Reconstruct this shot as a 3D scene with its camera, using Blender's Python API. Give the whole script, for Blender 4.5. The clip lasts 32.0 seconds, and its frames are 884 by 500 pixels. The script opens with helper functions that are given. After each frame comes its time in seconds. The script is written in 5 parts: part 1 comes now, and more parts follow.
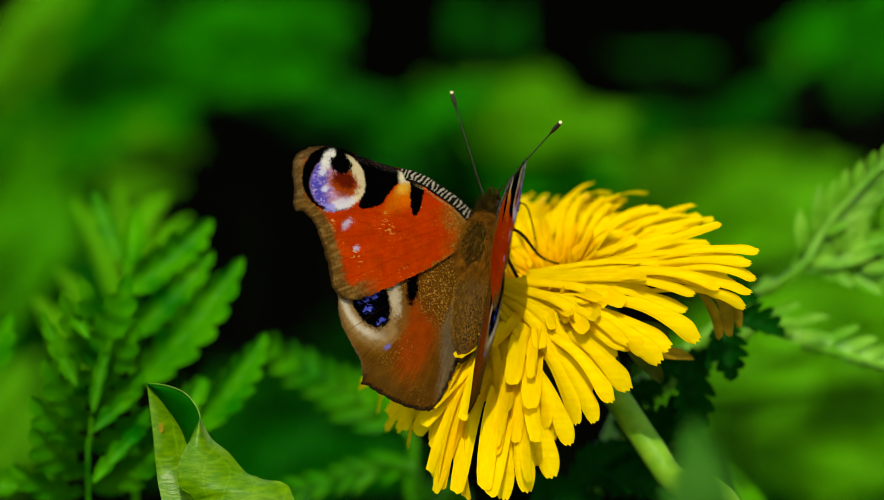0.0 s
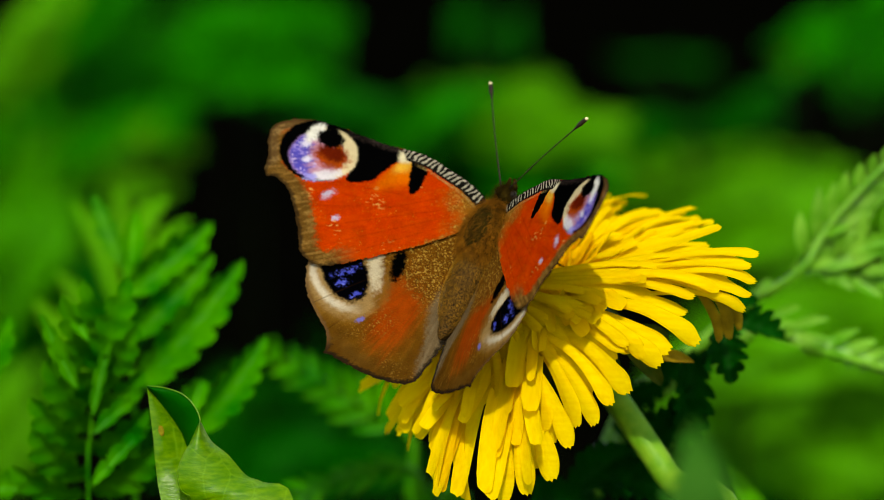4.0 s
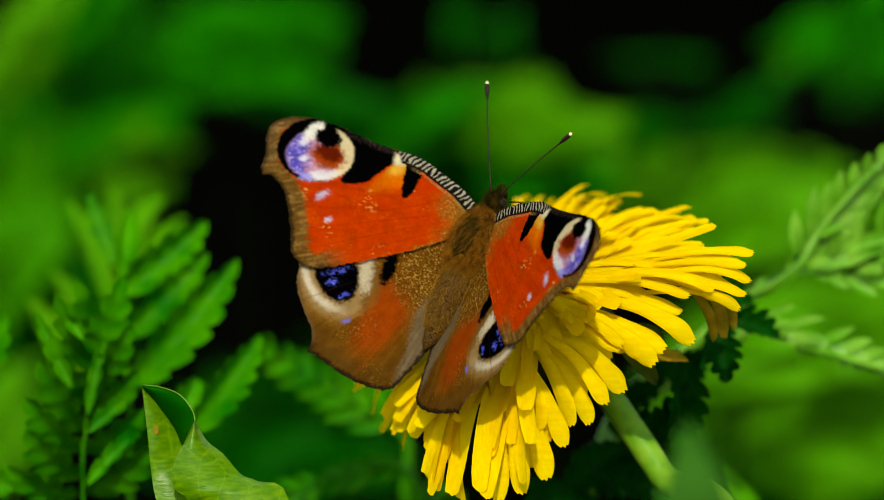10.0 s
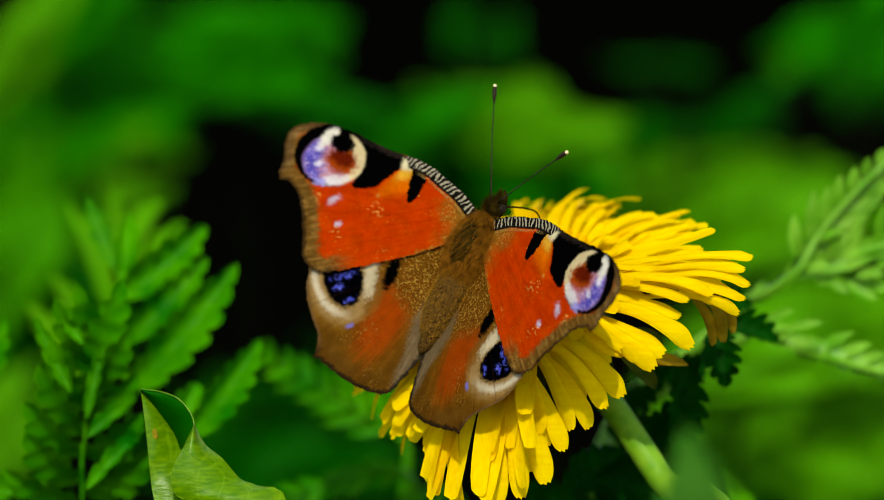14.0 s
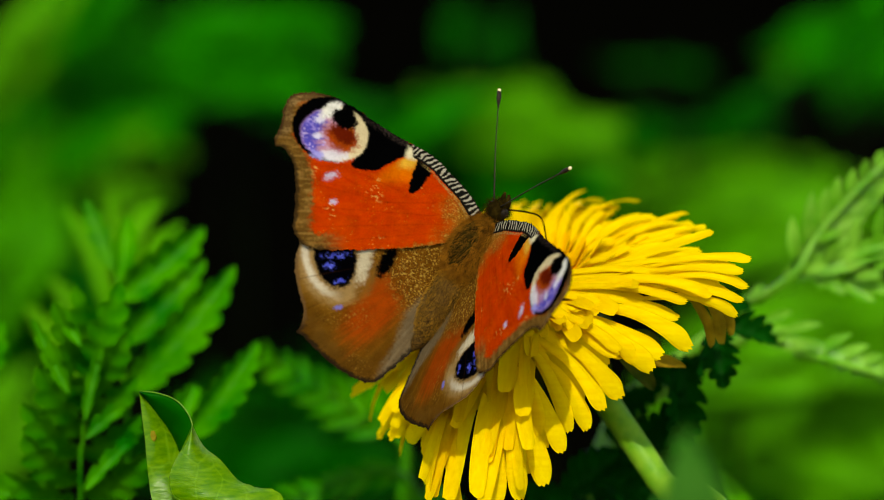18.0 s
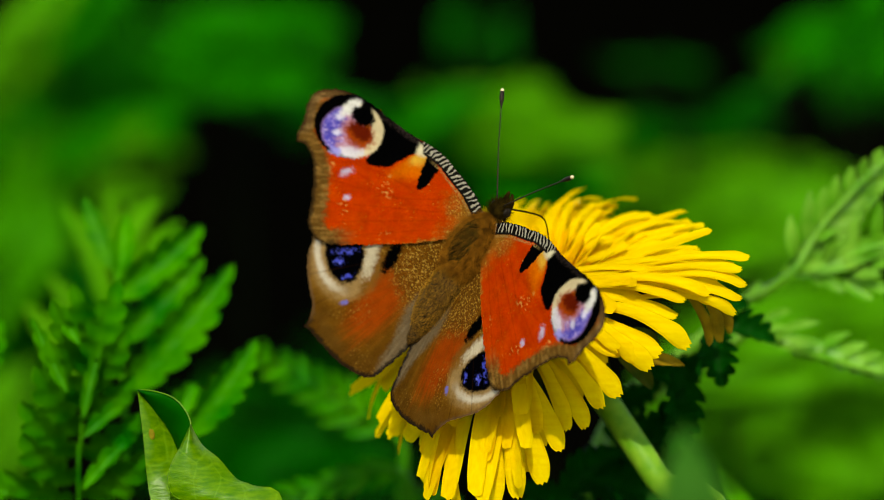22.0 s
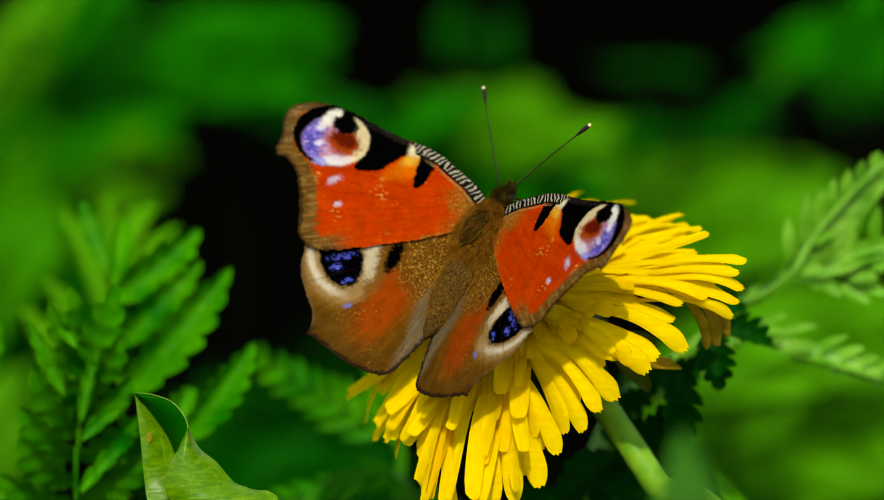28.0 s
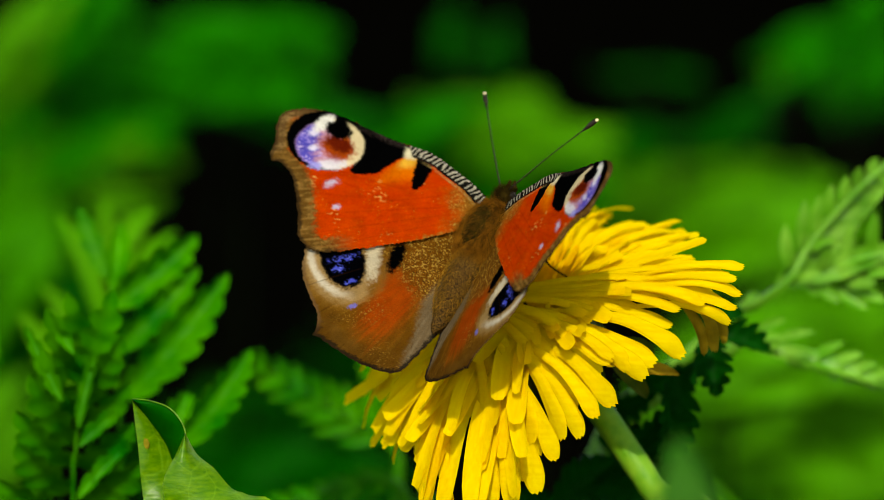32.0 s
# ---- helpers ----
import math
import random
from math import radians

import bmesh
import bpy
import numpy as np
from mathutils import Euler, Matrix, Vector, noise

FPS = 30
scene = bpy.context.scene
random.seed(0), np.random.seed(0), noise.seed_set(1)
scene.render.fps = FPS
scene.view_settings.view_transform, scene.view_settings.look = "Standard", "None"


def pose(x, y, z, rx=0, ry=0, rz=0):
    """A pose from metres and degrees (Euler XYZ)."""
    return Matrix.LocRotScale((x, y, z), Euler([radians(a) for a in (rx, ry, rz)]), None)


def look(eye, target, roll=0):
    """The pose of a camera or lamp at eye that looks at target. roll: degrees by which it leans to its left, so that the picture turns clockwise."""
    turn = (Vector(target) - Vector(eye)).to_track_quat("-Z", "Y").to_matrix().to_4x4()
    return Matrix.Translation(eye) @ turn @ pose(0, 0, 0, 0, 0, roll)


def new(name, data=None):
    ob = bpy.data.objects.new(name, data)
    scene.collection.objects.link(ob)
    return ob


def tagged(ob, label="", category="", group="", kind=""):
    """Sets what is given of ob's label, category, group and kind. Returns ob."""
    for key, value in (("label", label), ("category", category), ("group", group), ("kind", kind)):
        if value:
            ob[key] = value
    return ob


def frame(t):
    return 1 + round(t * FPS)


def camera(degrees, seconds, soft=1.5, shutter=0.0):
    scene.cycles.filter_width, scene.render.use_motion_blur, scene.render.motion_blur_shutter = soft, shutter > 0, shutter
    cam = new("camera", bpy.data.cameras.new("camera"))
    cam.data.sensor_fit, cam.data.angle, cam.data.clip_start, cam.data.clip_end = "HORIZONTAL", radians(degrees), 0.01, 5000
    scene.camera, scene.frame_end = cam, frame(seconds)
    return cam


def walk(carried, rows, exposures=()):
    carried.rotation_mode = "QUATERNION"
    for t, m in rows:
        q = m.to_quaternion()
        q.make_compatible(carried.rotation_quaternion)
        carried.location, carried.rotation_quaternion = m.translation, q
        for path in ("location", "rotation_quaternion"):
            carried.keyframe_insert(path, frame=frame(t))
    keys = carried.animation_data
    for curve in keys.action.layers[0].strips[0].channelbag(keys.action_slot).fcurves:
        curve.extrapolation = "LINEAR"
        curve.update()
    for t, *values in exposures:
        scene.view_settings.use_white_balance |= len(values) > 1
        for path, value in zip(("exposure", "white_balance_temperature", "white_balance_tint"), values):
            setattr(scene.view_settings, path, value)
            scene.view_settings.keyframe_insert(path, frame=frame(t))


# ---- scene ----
# ---------------------------------------------------------------- camera
DIST = 0.621                                  # lens to butterfly
HEAD = Vector((0, 0, 0.25))                   # middle of the view, a hand's height over the soil
EYE = HEAD + DIST * Vector((0, -math.cos(radians(12)), math.sin(radians(12))))
VIEW = look(EYE, HEAD)
STAGE = VIEW @ Matrix.Translation((0, 0, -DIST))   # right, up and towards the camera, at the flower


def aim(left, up):
    """The camera's pose, turned by so many degrees from its mean aim."""
    return VIEW @ pose(0, 0, 0, up, 0, 0) @ pose(0, 0, 0, 0, left, 0)


cam = camera(12.0, 32.0, soft=0.3)
cam.data.dof.use_dof = True
cam.data.dof.focus_distance = 0.613
cam.data.dof.aperture_fstop = 11.5
walk(cam, [
    (0, aim(0.0707, -0.0238)),
    (0.5, aim(0.0353, -0.0115)),
    (1, aim(0.0584, -0.0123)),
    (1.5, aim(0.0707, -0.0353)),
    (2, aim(0.0469, -0.0238)),
    (2.5, aim(0.0707, -0.0115)),
    (3, aim(0.0707, -0.0115)),
    (3.5, aim(0.0707, 0)),
    (5.5, aim(0.0591, 0.0238)),
    (6, aim(0.0353, 0.0238)),
    (6.5, aim(0.0115, 0.0115)),
    (7, aim(0.0115, 0.0115)),
    (7.5, aim(0.0115, 0)),
    (8, aim(0.0115, 0)),
    (8.5, aim(0.0115, 0)),
    (9, aim(0, 0)),
    (9.5, aim(0, 0)),
    (10, aim(0, 0)),
    (10.5, aim(0.0115, 0.0115)),
    (11, aim(0.0115, 0.023)),
    (11.5, aim(0.0115, 0.0238)),
    (12, aim(0.0115, 0.0353)),
    (12.5, aim(0, 0.0353)),
    (13, aim(0.0115, 0.0469)),
    (13.5, aim(0, 0.0469)),
    (14, aim(-0.0115, 0.0584)),
    (14.5, aim(-0.0115, 0.0584)),
    (16.5, aim(-0.0115, 0.0584)),
    (17, aim(-0.0238, 0.0707)),
    (17.5, aim(-0.0353, 0.0707)),
    (18, aim(-0.0353, 0.0822)),
    (18.5, aim(-0.0469, 0.0822)),
    (19, aim(-0.0353, 0.0937)),
    (19.5, aim(-0.0353, 0.106)),
    (20, aim(-0.023, 0.106)),
    (20.5, aim(-0.0238, 0.0937)),
    (21, aim(-0.0353, 0.0707)),
    (21.5, aim(-0.0584, 0.0591)),
    (22, aim(-0.0584, 0.0591)),
    (22.5, aim(-0.0707, 0.0707)),
    (23, aim(-0.0937, 0.0822)),
    (23.5, aim(-0.0937, 0.0822)),
    (24, aim(-0.106, 0.0937)),
    (24.5, aim(-0.0945, 0.106)),
    (25, aim(-0.1052, 0.106)),
    (25.5, aim(-0.0937, 0.1175)),
    (27.5, aim(-0.0945, 0.106)),
    (28, aim(-0.0937, 0.106)),
    (28.5, aim(-0.1052, 0.1175)),
    (29, aim(-0.1175, 0.129)),
    (29.5, aim(-0.129, 0.129)),
    (30, aim(-0.106, 0.1529)),
    (30.5, aim(-0.1175, 0.1529)),
    (31, aim(-0.106, 0.1644)),
    (31.5, aim(-0.106, 0.1651)),
    (32, aim(-0.129, 0.1882))],
     exposures=[(0, 0.35, 7600, 0), (32, 0.35, 7600, 0)])

# ---------------------------------------------------------------- light
SUN_FROM = STAGE.to_3x3() @ Vector((-0.02, 0.55, 0.83))
world = bpy.data.worlds.new("world")
scene.world = world
world.use_nodes = True
sky = world.node_tree.nodes.new("ShaderNodeTexSky")
sky.sky_type, sky.sun_disc = "NISHITA", False
sky.sun_elevation = math.asin(SUN_FROM.normalized().z)
sky.sun_rotation = math.atan2(SUN_FROM.x, SUN_FROM.y)
world.node_tree.nodes["Background"].inputs["Strength"].default_value = 0.25
world.node_tree.links.new(sky.outputs[0], world.node_tree.nodes["Background"].inputs["Color"])
sun = bpy.data.lights.new("sun", "SUN")
sun.energy, sun.angle, sun.color = 3.5, radians(0.5), (1.0, 0.97, 0.88)
new("sun", sun).matrix_world = look(SUN_FROM, (0, 0, 0))

MM = 0.001


# ---------------------------------------------------------------- materials
def material(name, rough=0.6, spec=0.3):
    m = bpy.data.materials.new(name)
    m.use_nodes = True
    b = m.node_tree.nodes["Principled BSDF"]
    b.inputs["Roughness"].default_value = rough
    b.inputs["Specular IOR Level"].default_value = spec
    return m, m.node_tree.nodes, m.node_tree.links, b


def noise_mix(m, stops, scale, detail=4.0, vary=0.0, coords="Object", stretch=(1, 1, 1)):
    """Base colour from a noise over colour stops, with some variation from thing to thing."""
    n, l, b = m.node_tree.nodes, m.node_tree.links, m.node_tree.nodes["Principled BSDF"]
    co = n.new("ShaderNodeTexCoord")
    mp = n.new("ShaderNodeMapping")
    mp.inputs["Scale"].default_value = stretch
    tex = n.new("ShaderNodeTexNoise")
    tex.inputs["Scale"].default_value, tex.inputs["Detail"].default_value = scale, detail
    ramp = n.new("ShaderNodeValToRGB")
    ramp.color_ramp.elements[0].position, ramp.color_ramp.elements[1].position = 0.3, 0.7
    for e, c in zip(ramp.color_ramp.elements, stops):
        e.color = (*c, 1)
    l.new(co.outputs[coords], mp.inputs[0])
    l.new(mp.outputs[0], tex.inputs["Vector"])
    l.new(tex.outputs["Fac"], ramp.inputs[0])
    out = ramp.outputs[0]
    if vary:
        info, hsv, rng = n.new("ShaderNodeObjectInfo"), n.new("ShaderNodeHueSaturation"), n.new("ShaderNodeMapRange")
        rng.inputs["To Min"].default_value, rng.inputs["To Max"].default_value = 1 - vary, 1 + vary
        l.new(info.outputs["Random"], rng.inputs["Value"])
        l.new(rng.outputs[0], hsv.inputs["Value"])
        l.new(out, hsv.inputs["Color"])
        out = hsv.outputs[0]
    l.new(out, b.inputs["Base Color"])
    bump = n.new("ShaderNodeBump")
    bump.inputs["Strength"].default_value, bump.inputs["Distance"].default_value = 0.4, 0.0003
    l.new(tex.outputs["Fac"], bump.inputs["Height"])
    l.new(bump.outputs[0], b.inputs["Normal"])
    return out


def leafy(name, dark, light, scale=180, rough=0.5, glow=0.25, vary=0.15, spec=0.02, stretch=(1, 1, 1), veins=0.0):
    """A leaf: mottled colour and some light that comes through the blade."""
    m, n, l, b = material(name, rough, spec)
    out = noise_mix(m, (dark, light), scale, vary=vary, stretch=stretch)
    if veins:
        co, vor, rng, blend = n.new("ShaderNodeTexCoord"), n.new("ShaderNodeTexVoronoi"), n.new("ShaderNodeMapRange"), n.new("ShaderNodeMix")
        warp, add = n.new("ShaderNodeTexNoise"), n.new("ShaderNodeVectorMath")
        warp.inputs["Scale"].default_value = veins * 0.8
        add.operation = "MULTIPLY_ADD"
        add.inputs[1].default_value = (0.4 / veins,) * 3
        l.new(co.outputs["Object"], warp.inputs["Vector"])
        l.new(warp.outputs["Color"], add.inputs[0])
        l.new(co.outputs["Object"], add.inputs[2])
        vor.feature = "DISTANCE_TO_EDGE"
        vor.inputs["Scale"].default_value = veins
        l.new(add.outputs[0], vor.inputs["Vector"])
        rng.inputs["From Min"].default_value, rng.inputs["From Max"].default_value = 0.0, 0.05
        rng.inputs["To Min"].default_value, rng.inputs["To Max"].default_value = 0.22, 0.0
        l.new(vor.outputs["Distance"], rng.inputs["Value"])
        blend.data_type = "RGBA"
        l.new(rng.outputs[0], blend.inputs["Factor"])
        l.new(out, blend.inputs["A"])
        blend.inputs["B"].default_value = (*[min(1.0, c * 1.5 + 0.02) for c in light], 1)
        out = blend.outputs["Result"]
        l.new(out, b.inputs["Base Color"])
        hill = n.new("ShaderNodeBump")
        hill.inputs["Strength"].default_value, hill.inputs["Distance"].default_value = 0.3, 0.0003
        l.new(vor.outputs["Distance"], hill.inputs["Height"])
        fine, crease, place = n.new("ShaderNodeTexNoise"), n.new("ShaderNodeBump"), n.new("ShaderNodeMapping")
        place.inputs["Scale"].default_value = (0.45, 1.6, 1.0)
        place.inputs["Rotation"].default_value = (0, 0, radians(20))
        fine.inputs["Scale"].default_value, fine.inputs["Detail"].default_value = veins * 7, 3.0
        crease.inputs["Strength"].default_value, crease.inputs["Distance"].default_value = 0.55, 0.00015
        l.new(co.outputs["Object"], place.inputs["Vector"])
        l.new(place.outputs[0], fine.inputs["Vector"])
        l.new(fine.outputs["Fac"], crease.inputs["Height"])
        l.new(hill.outputs[0], crease.inputs["Normal"])
        l.new(crease.outputs[0], b.inputs["Normal"])
    tr, mix = n.new("ShaderNodeBsdfTranslucent"), n.new("ShaderNodeMixShader")
    mix.inputs[0].default_value = glow
    l.new(out, tr.inputs["Color"])
    l.new(b.outputs[0], mix.inputs[1])
    l.new(tr.outputs[0], mix.inputs[2])
    l.new(mix.outputs[0], n["Material Output"].inputs["Surface"])
    return m


# deep shade between the plants is put into the soil's near-black colour
SOIL, *_ = material("soil with shade in colour", 0.95, 0.0)
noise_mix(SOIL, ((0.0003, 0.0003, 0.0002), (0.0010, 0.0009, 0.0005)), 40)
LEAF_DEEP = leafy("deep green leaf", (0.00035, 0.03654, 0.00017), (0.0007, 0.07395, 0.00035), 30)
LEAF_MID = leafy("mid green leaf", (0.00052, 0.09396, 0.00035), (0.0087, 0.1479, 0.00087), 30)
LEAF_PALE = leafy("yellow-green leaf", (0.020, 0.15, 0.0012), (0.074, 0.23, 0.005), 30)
LEAF_SOFT = leafy("grey-green leaf", (0.018, 0.09, 0.006), (0.042, 0.14, 0.015), 90)
# green darkened for the shade below the flower; the shade is in the colour
LEAF_SHADED = leafy("leaf with shade in colour", (0.00057, 0.0201, 0.00057), (0.00115, 0.04594, 0.00115), 200)
# stalks coloured nearly black, the shade of the gaps put into their colour
STALK_SHADED = leafy("weed stalk with shade in colour", (0.00172, 0.00345, 0.00057), (0.00459, 0.00804, 0.00172), 200)
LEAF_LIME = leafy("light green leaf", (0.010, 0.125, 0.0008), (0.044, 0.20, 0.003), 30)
FROND = leafy("feathery leaf", (0.001, 0.095, 0.0003), (0.042, 0.205, 0.001), 160, glow=0.18, rough=0.48, spec=0.05, vary=0.2)
FROND_PALE = leafy("pale feathery leaf", (0.055, 0.215, 0.002), (0.16, 0.35, 0.03), 220, glow=0.28, rough=0.42, spec=0.3)
BLADE = leafy("glossy curled leaf", (0.042, 0.135, 0.0005), (0.105, 0.215, 0.002), 700, rough=0.34, spec=0.2, veins=230, stretch=(0.7, 2.4, 1))
PETAL = leafy("yellow floret", (0.74, 0.50, 0.0), (0.81, 0.595, 0.0), 1400, rough=0.6, glow=0.5, vary=0.07, spec=0.05, stretch=(0.08, 1, 1))
PETAL_IN = leafy("golden inner floret", (0.78, 0.43, 0.0), (0.83, 0.53, 0.004), 1400, rough=0.6, glow=0.5, vary=0.08, spec=0.05, stretch=(0.08, 1, 1))
STEM = leafy("pale green stem", (0.075, 0.23, 0.006), (0.19, 0.36, 0.022), 300, rough=0.5, glow=0.15, spec=0.15)
WITHERED = leafy("brownish bract", (0.12, 0.08, 0.003), (0.30, 0.19, 0.010), 300, rough=0.6, glow=0.25)
SPOT = leafy("dry leaf spot", (0.10, 0.085, 0.004), (0.17, 0.13, 0.008), 900, rough=0.7, glow=0.1)
BRACT = leafy("bract", (0.01148, 0.04019, 0.00172), (0.07465, 0.07465, 0.00574), 300, rough=0.6, glow=0.15)


# ---------------------------------------------------------------- mesh helpers
def mesh(name, verts, faces, mat, smooth=True):
    me = bpy.data.meshes.new(name)
    me.from_pydata([tuple(v) for v in verts], [], faces)
    me.materials.append(mat)
    if smooth:
        me.polygons.foreach_set("use_smooth", [True] * len(me.polygons))
    me.update()
    return me


def part(name, me, parent, m=None, label=""):
    ob = new(name, me)
    ob.parent = parent
    if m is not None:
        ob.matrix_basis = m
    return tagged(ob, label)


def thing(name, m, label, category, group="", kind=""):
    ob = new(name)
    ob.empty_display_size = 0.005
    ob.matrix_basis = m
    return tagged(ob, label, category, group, kind)


def glide(pts, n):
    """n + 1 points along a smooth curve through a few."""
    p = [Vector(q) for q in pts]
    p = [2 * p[0] - p[1]] + p + [2 * p[-1] - p[-2]]
    out = []
    for i in range(n + 1):
        f = i / n * (len(p) - 3)
        k = min(int(f), len(p) - 4)
        u = f - k
        a, b, c, d = p[k:k + 4]
        out.append(0.5 * (2 * b + (c - a) * u + (2 * a - 5 * b + 4 * c - d) * u * u + (3 * b - a - 3 * c + d) * u ** 3))
    return out


def tube(name, pts, radii, mat, n=16, sides=8):
    """A tapered tube along a smooth curve."""
    line = glide(pts, n)
    verts, faces = [], []
    side = None
    for i, c in enumerate(line):
        d = (line[min(i + 1, n)] - line[max(i - 1, 0)]).normalized()
        side = (d.orthogonal() if side is None else side - d * side.dot(d)).normalized()
        up = d.cross(side)
        f = i / n * (len(radii) - 1)
        k = min(int(f), len(radii) - 2)
        r = radii[k] + (radii[k + 1] - radii[k]) * (f - k)
        for j in range(sides):
            a = 2 * math.pi * j / sides
            verts.append(c + r * (math.cos(a) * side + math.sin(a) * up))
    for i in range(n):
        for j in range(sides):
            k = (j + 1) % sides
            faces.append((i * sides + j, i * sides + k, (i + 1) * sides + k, (i + 1) * sides + j))
    faces += [tuple(range(sides))[::-1], tuple(n * sides + j for j in range(sides))]
    return mesh(name, verts, faces, mat)


def blob(name, rx, ry, rz, mat, seed=0, rough=0.0, nu=24, nv=16, shape=None):
    """A rounded body; shape gives the relative girth along y from -1 to 1."""
    verts, faces = [], []
    for i in range(nv + 1):
        y = -math.cos(math.pi * i / nv)
        r = (shape(y) if shape else 1) * math.sqrt(max(0, 1 - y * y))
        for j in range(nu):
            a = 2 * math.pi * j / nu
            v = Vector((math.cos(a) * r, y, math.sin(a) * r))
            k = 1 + rough * noise.noise(v * 3 + Vector((seed, 0, 0)))
            verts.append((v.x * rx * k, v.y * ry * k, v.z * rz * k))
    for i in range(nv):
        for j in range(nu):
            k = (j + 1) % nu
            faces.append((i * nu + j, i * nu + k, (i + 1) * nu + k, (i + 1) * nu + j))
    return mesh(name, verts, faces, mat)


# ---------------------------------------------------------------- ground
def ground():
    n, verts, faces = 60, [], []
    for i in range(n + 1):
        for j in range(n + 1):
            x, y = (2 * i / n - 1), (2 * j / n - 1)
            x, y = 40 * x ** 5 + 1.5 * x, 40 * y ** 5 + 1.5 * y + 0.6
            verts.append((x, y, 0.012 * noise.noise(Vector((x * 9, y * 9, 0))) * (abs(x) < 2)))
    for i in range(n):
        for j in range(n):
            a = i * (n + 1) + j
            faces.append((a, a + n + 1, a + n + 2, a + 1))
    tagged(new("ground", mesh("ground", verts, faces, SOIL)), "soil with deep shade put into its near-black colour", "ground", kind="structure")


ground()


# ---------------------------------------------------------------- leaves
def leaflet(base, tip, width, teeth, mat, face=(0, 0, 1), fold=1.25, depth=0.45, droop=0.06, one_side=0):
    """A toothed blade from base to tip in stage millimetres, folded along its midrib."""
    a, b = Vector(base), Vector(tip)
    d = b - a
    length = d.length
    d.normalize()
    up = Vector(face)
    up = (up - d * up.dot(d)).normalized()
    side = d.cross(up)
    teeth = max(2, round(teeth * (0.72 if depth < 0.4 else 0.85))) if depth > 0 else teeth
    n = teeth * 7
    verts, faces = [], []
    for i in range(n + 1):
        u = i / n
        mid = a + d * (u * length) - up * (droop * length * (2 * u - 1) ** 2)
        env = (math.sin(math.pi * min(1, 0.06 + 0.94 * u) ** 0.75)) ** 0.8
        saw = ((u * teeth) % 1.0)
        lobe = 1 - depth + depth * math.sin(math.pi * saw ** 1.25) ** 0.55
        w = width / 2 * env * lobe + 0.05
        ripple = 0.10 if depth > 0 else 0.0
        for s in (-1, -0.5, 0, 0.5, 1):
            ww = w * s * (0.35 if one_side and s * one_side < 0 else 1)
            lean = d * (abs(ww) * 0.75)
            verts.append(mid + side * ww + lean + up * (abs(ww) * (fold + ripple * math.cos(2 * math.pi * saw)) - 0.1 * (1 - abs(s))))
    for i in range(n):
        for k in range(4):
            q = i * 5 + k
            faces.append((q, q + 1, q + 6, q + 5))
    return mesh("leaflet", [v * MM for v in verts], faces, mat)


def stage(right, up, behind=0.0):
    """A place on the stage in millimetres: right and up, as seen at the flower's distance, and behind it."""
    s = 1 + behind * MM / DIST
    return Vector((right * s, up * s, -behind))


def to_soil(p):
    """The place on the soil under a point of the stage, in stage millimetres."""
    w = STAGE @ (Vector(p) * MM)
    w.z = 0.0
    return STAGE.inverted() @ w / MM


def frond(label, base, spine, blades, mat, face=(0, 0, 1), group="feathery leaves", thick=0.9, root=None, back=0.0, cut=0.36):
    """A feathery compound leaf: a rib that comes up from the soil, and toothed leaflets on it."""
    foot = to_soil(stage(*(root or base)))
    m = STAGE @ Matrix.Translation(foot * MM)
    ob = thing("feathery_leaf", m, label, "leaf", group)
    line = [Vector((0, 0, 0)), (stage(*(root or base)) - foot) * (1.0 if root else 0.55)] + [stage(p[0], p[1], p[2] + back) - foot for p in (base, *spine)]
    part("rib", tube("rib", [p * MM for p in line], [thick * 1.6 * MM, thick * MM, thick * 0.5 * MM], mat, 20, 6), ob)
    for b, t, w, teeth, *more in blades:
        f = more[0] if more else face
        one = more[1] if len(more) > 1 else 0
        me = leaflet(stage(b[0], b[1], b[2] + back) - foot, stage(t[0], t[1], t[2] + back) - foot, w * 0.98, teeth, mat, f, one_side=one, depth=cut if teeth > 2 else 0.0, fold=(0.45 if f[1] < -0.6 else 1.25) if teeth > 2 else 0.5)
        part("leaflet", me, ob)
    return ob


def comb(base, tip, n, near, far, width, sides=(-1, 1), lean=0.55, face=(0, 0.3, 1), rnd=random.Random(9)):
    """Leaflets along a rib from base to tip: their length goes from near to far."""
    a, b = Vector(base), Vector(tip)
    d = (b - a)
    up = Vector((d.x, d.y, 0)).normalized()
    out = []
    for i in range(n):
        u = (i + 0.6) / n
        p = a + d * u
        for side in sides:
            size = (near + (far - near) * u) * rnd.uniform(0.85, 1.1)
            cross = Vector((-up.y, up.x, 0)) * side
            q = p + (cross * (1 - lean) + up * lean).normalized() * size
            out.append((tuple(p), (q.x, q.y, p.z + rnd.uniform(-2, 2)), width * (0.6 + 0.5 * size / near), 2, (face[0] + rnd.uniform(-0.5, 0.5), face[1] + rnd.uniform(-0.4, 0.4), 1)))
    out.append(((a + d * 0.94)[:], tuple(b + d * 0.05), width, 3, face))
    return out


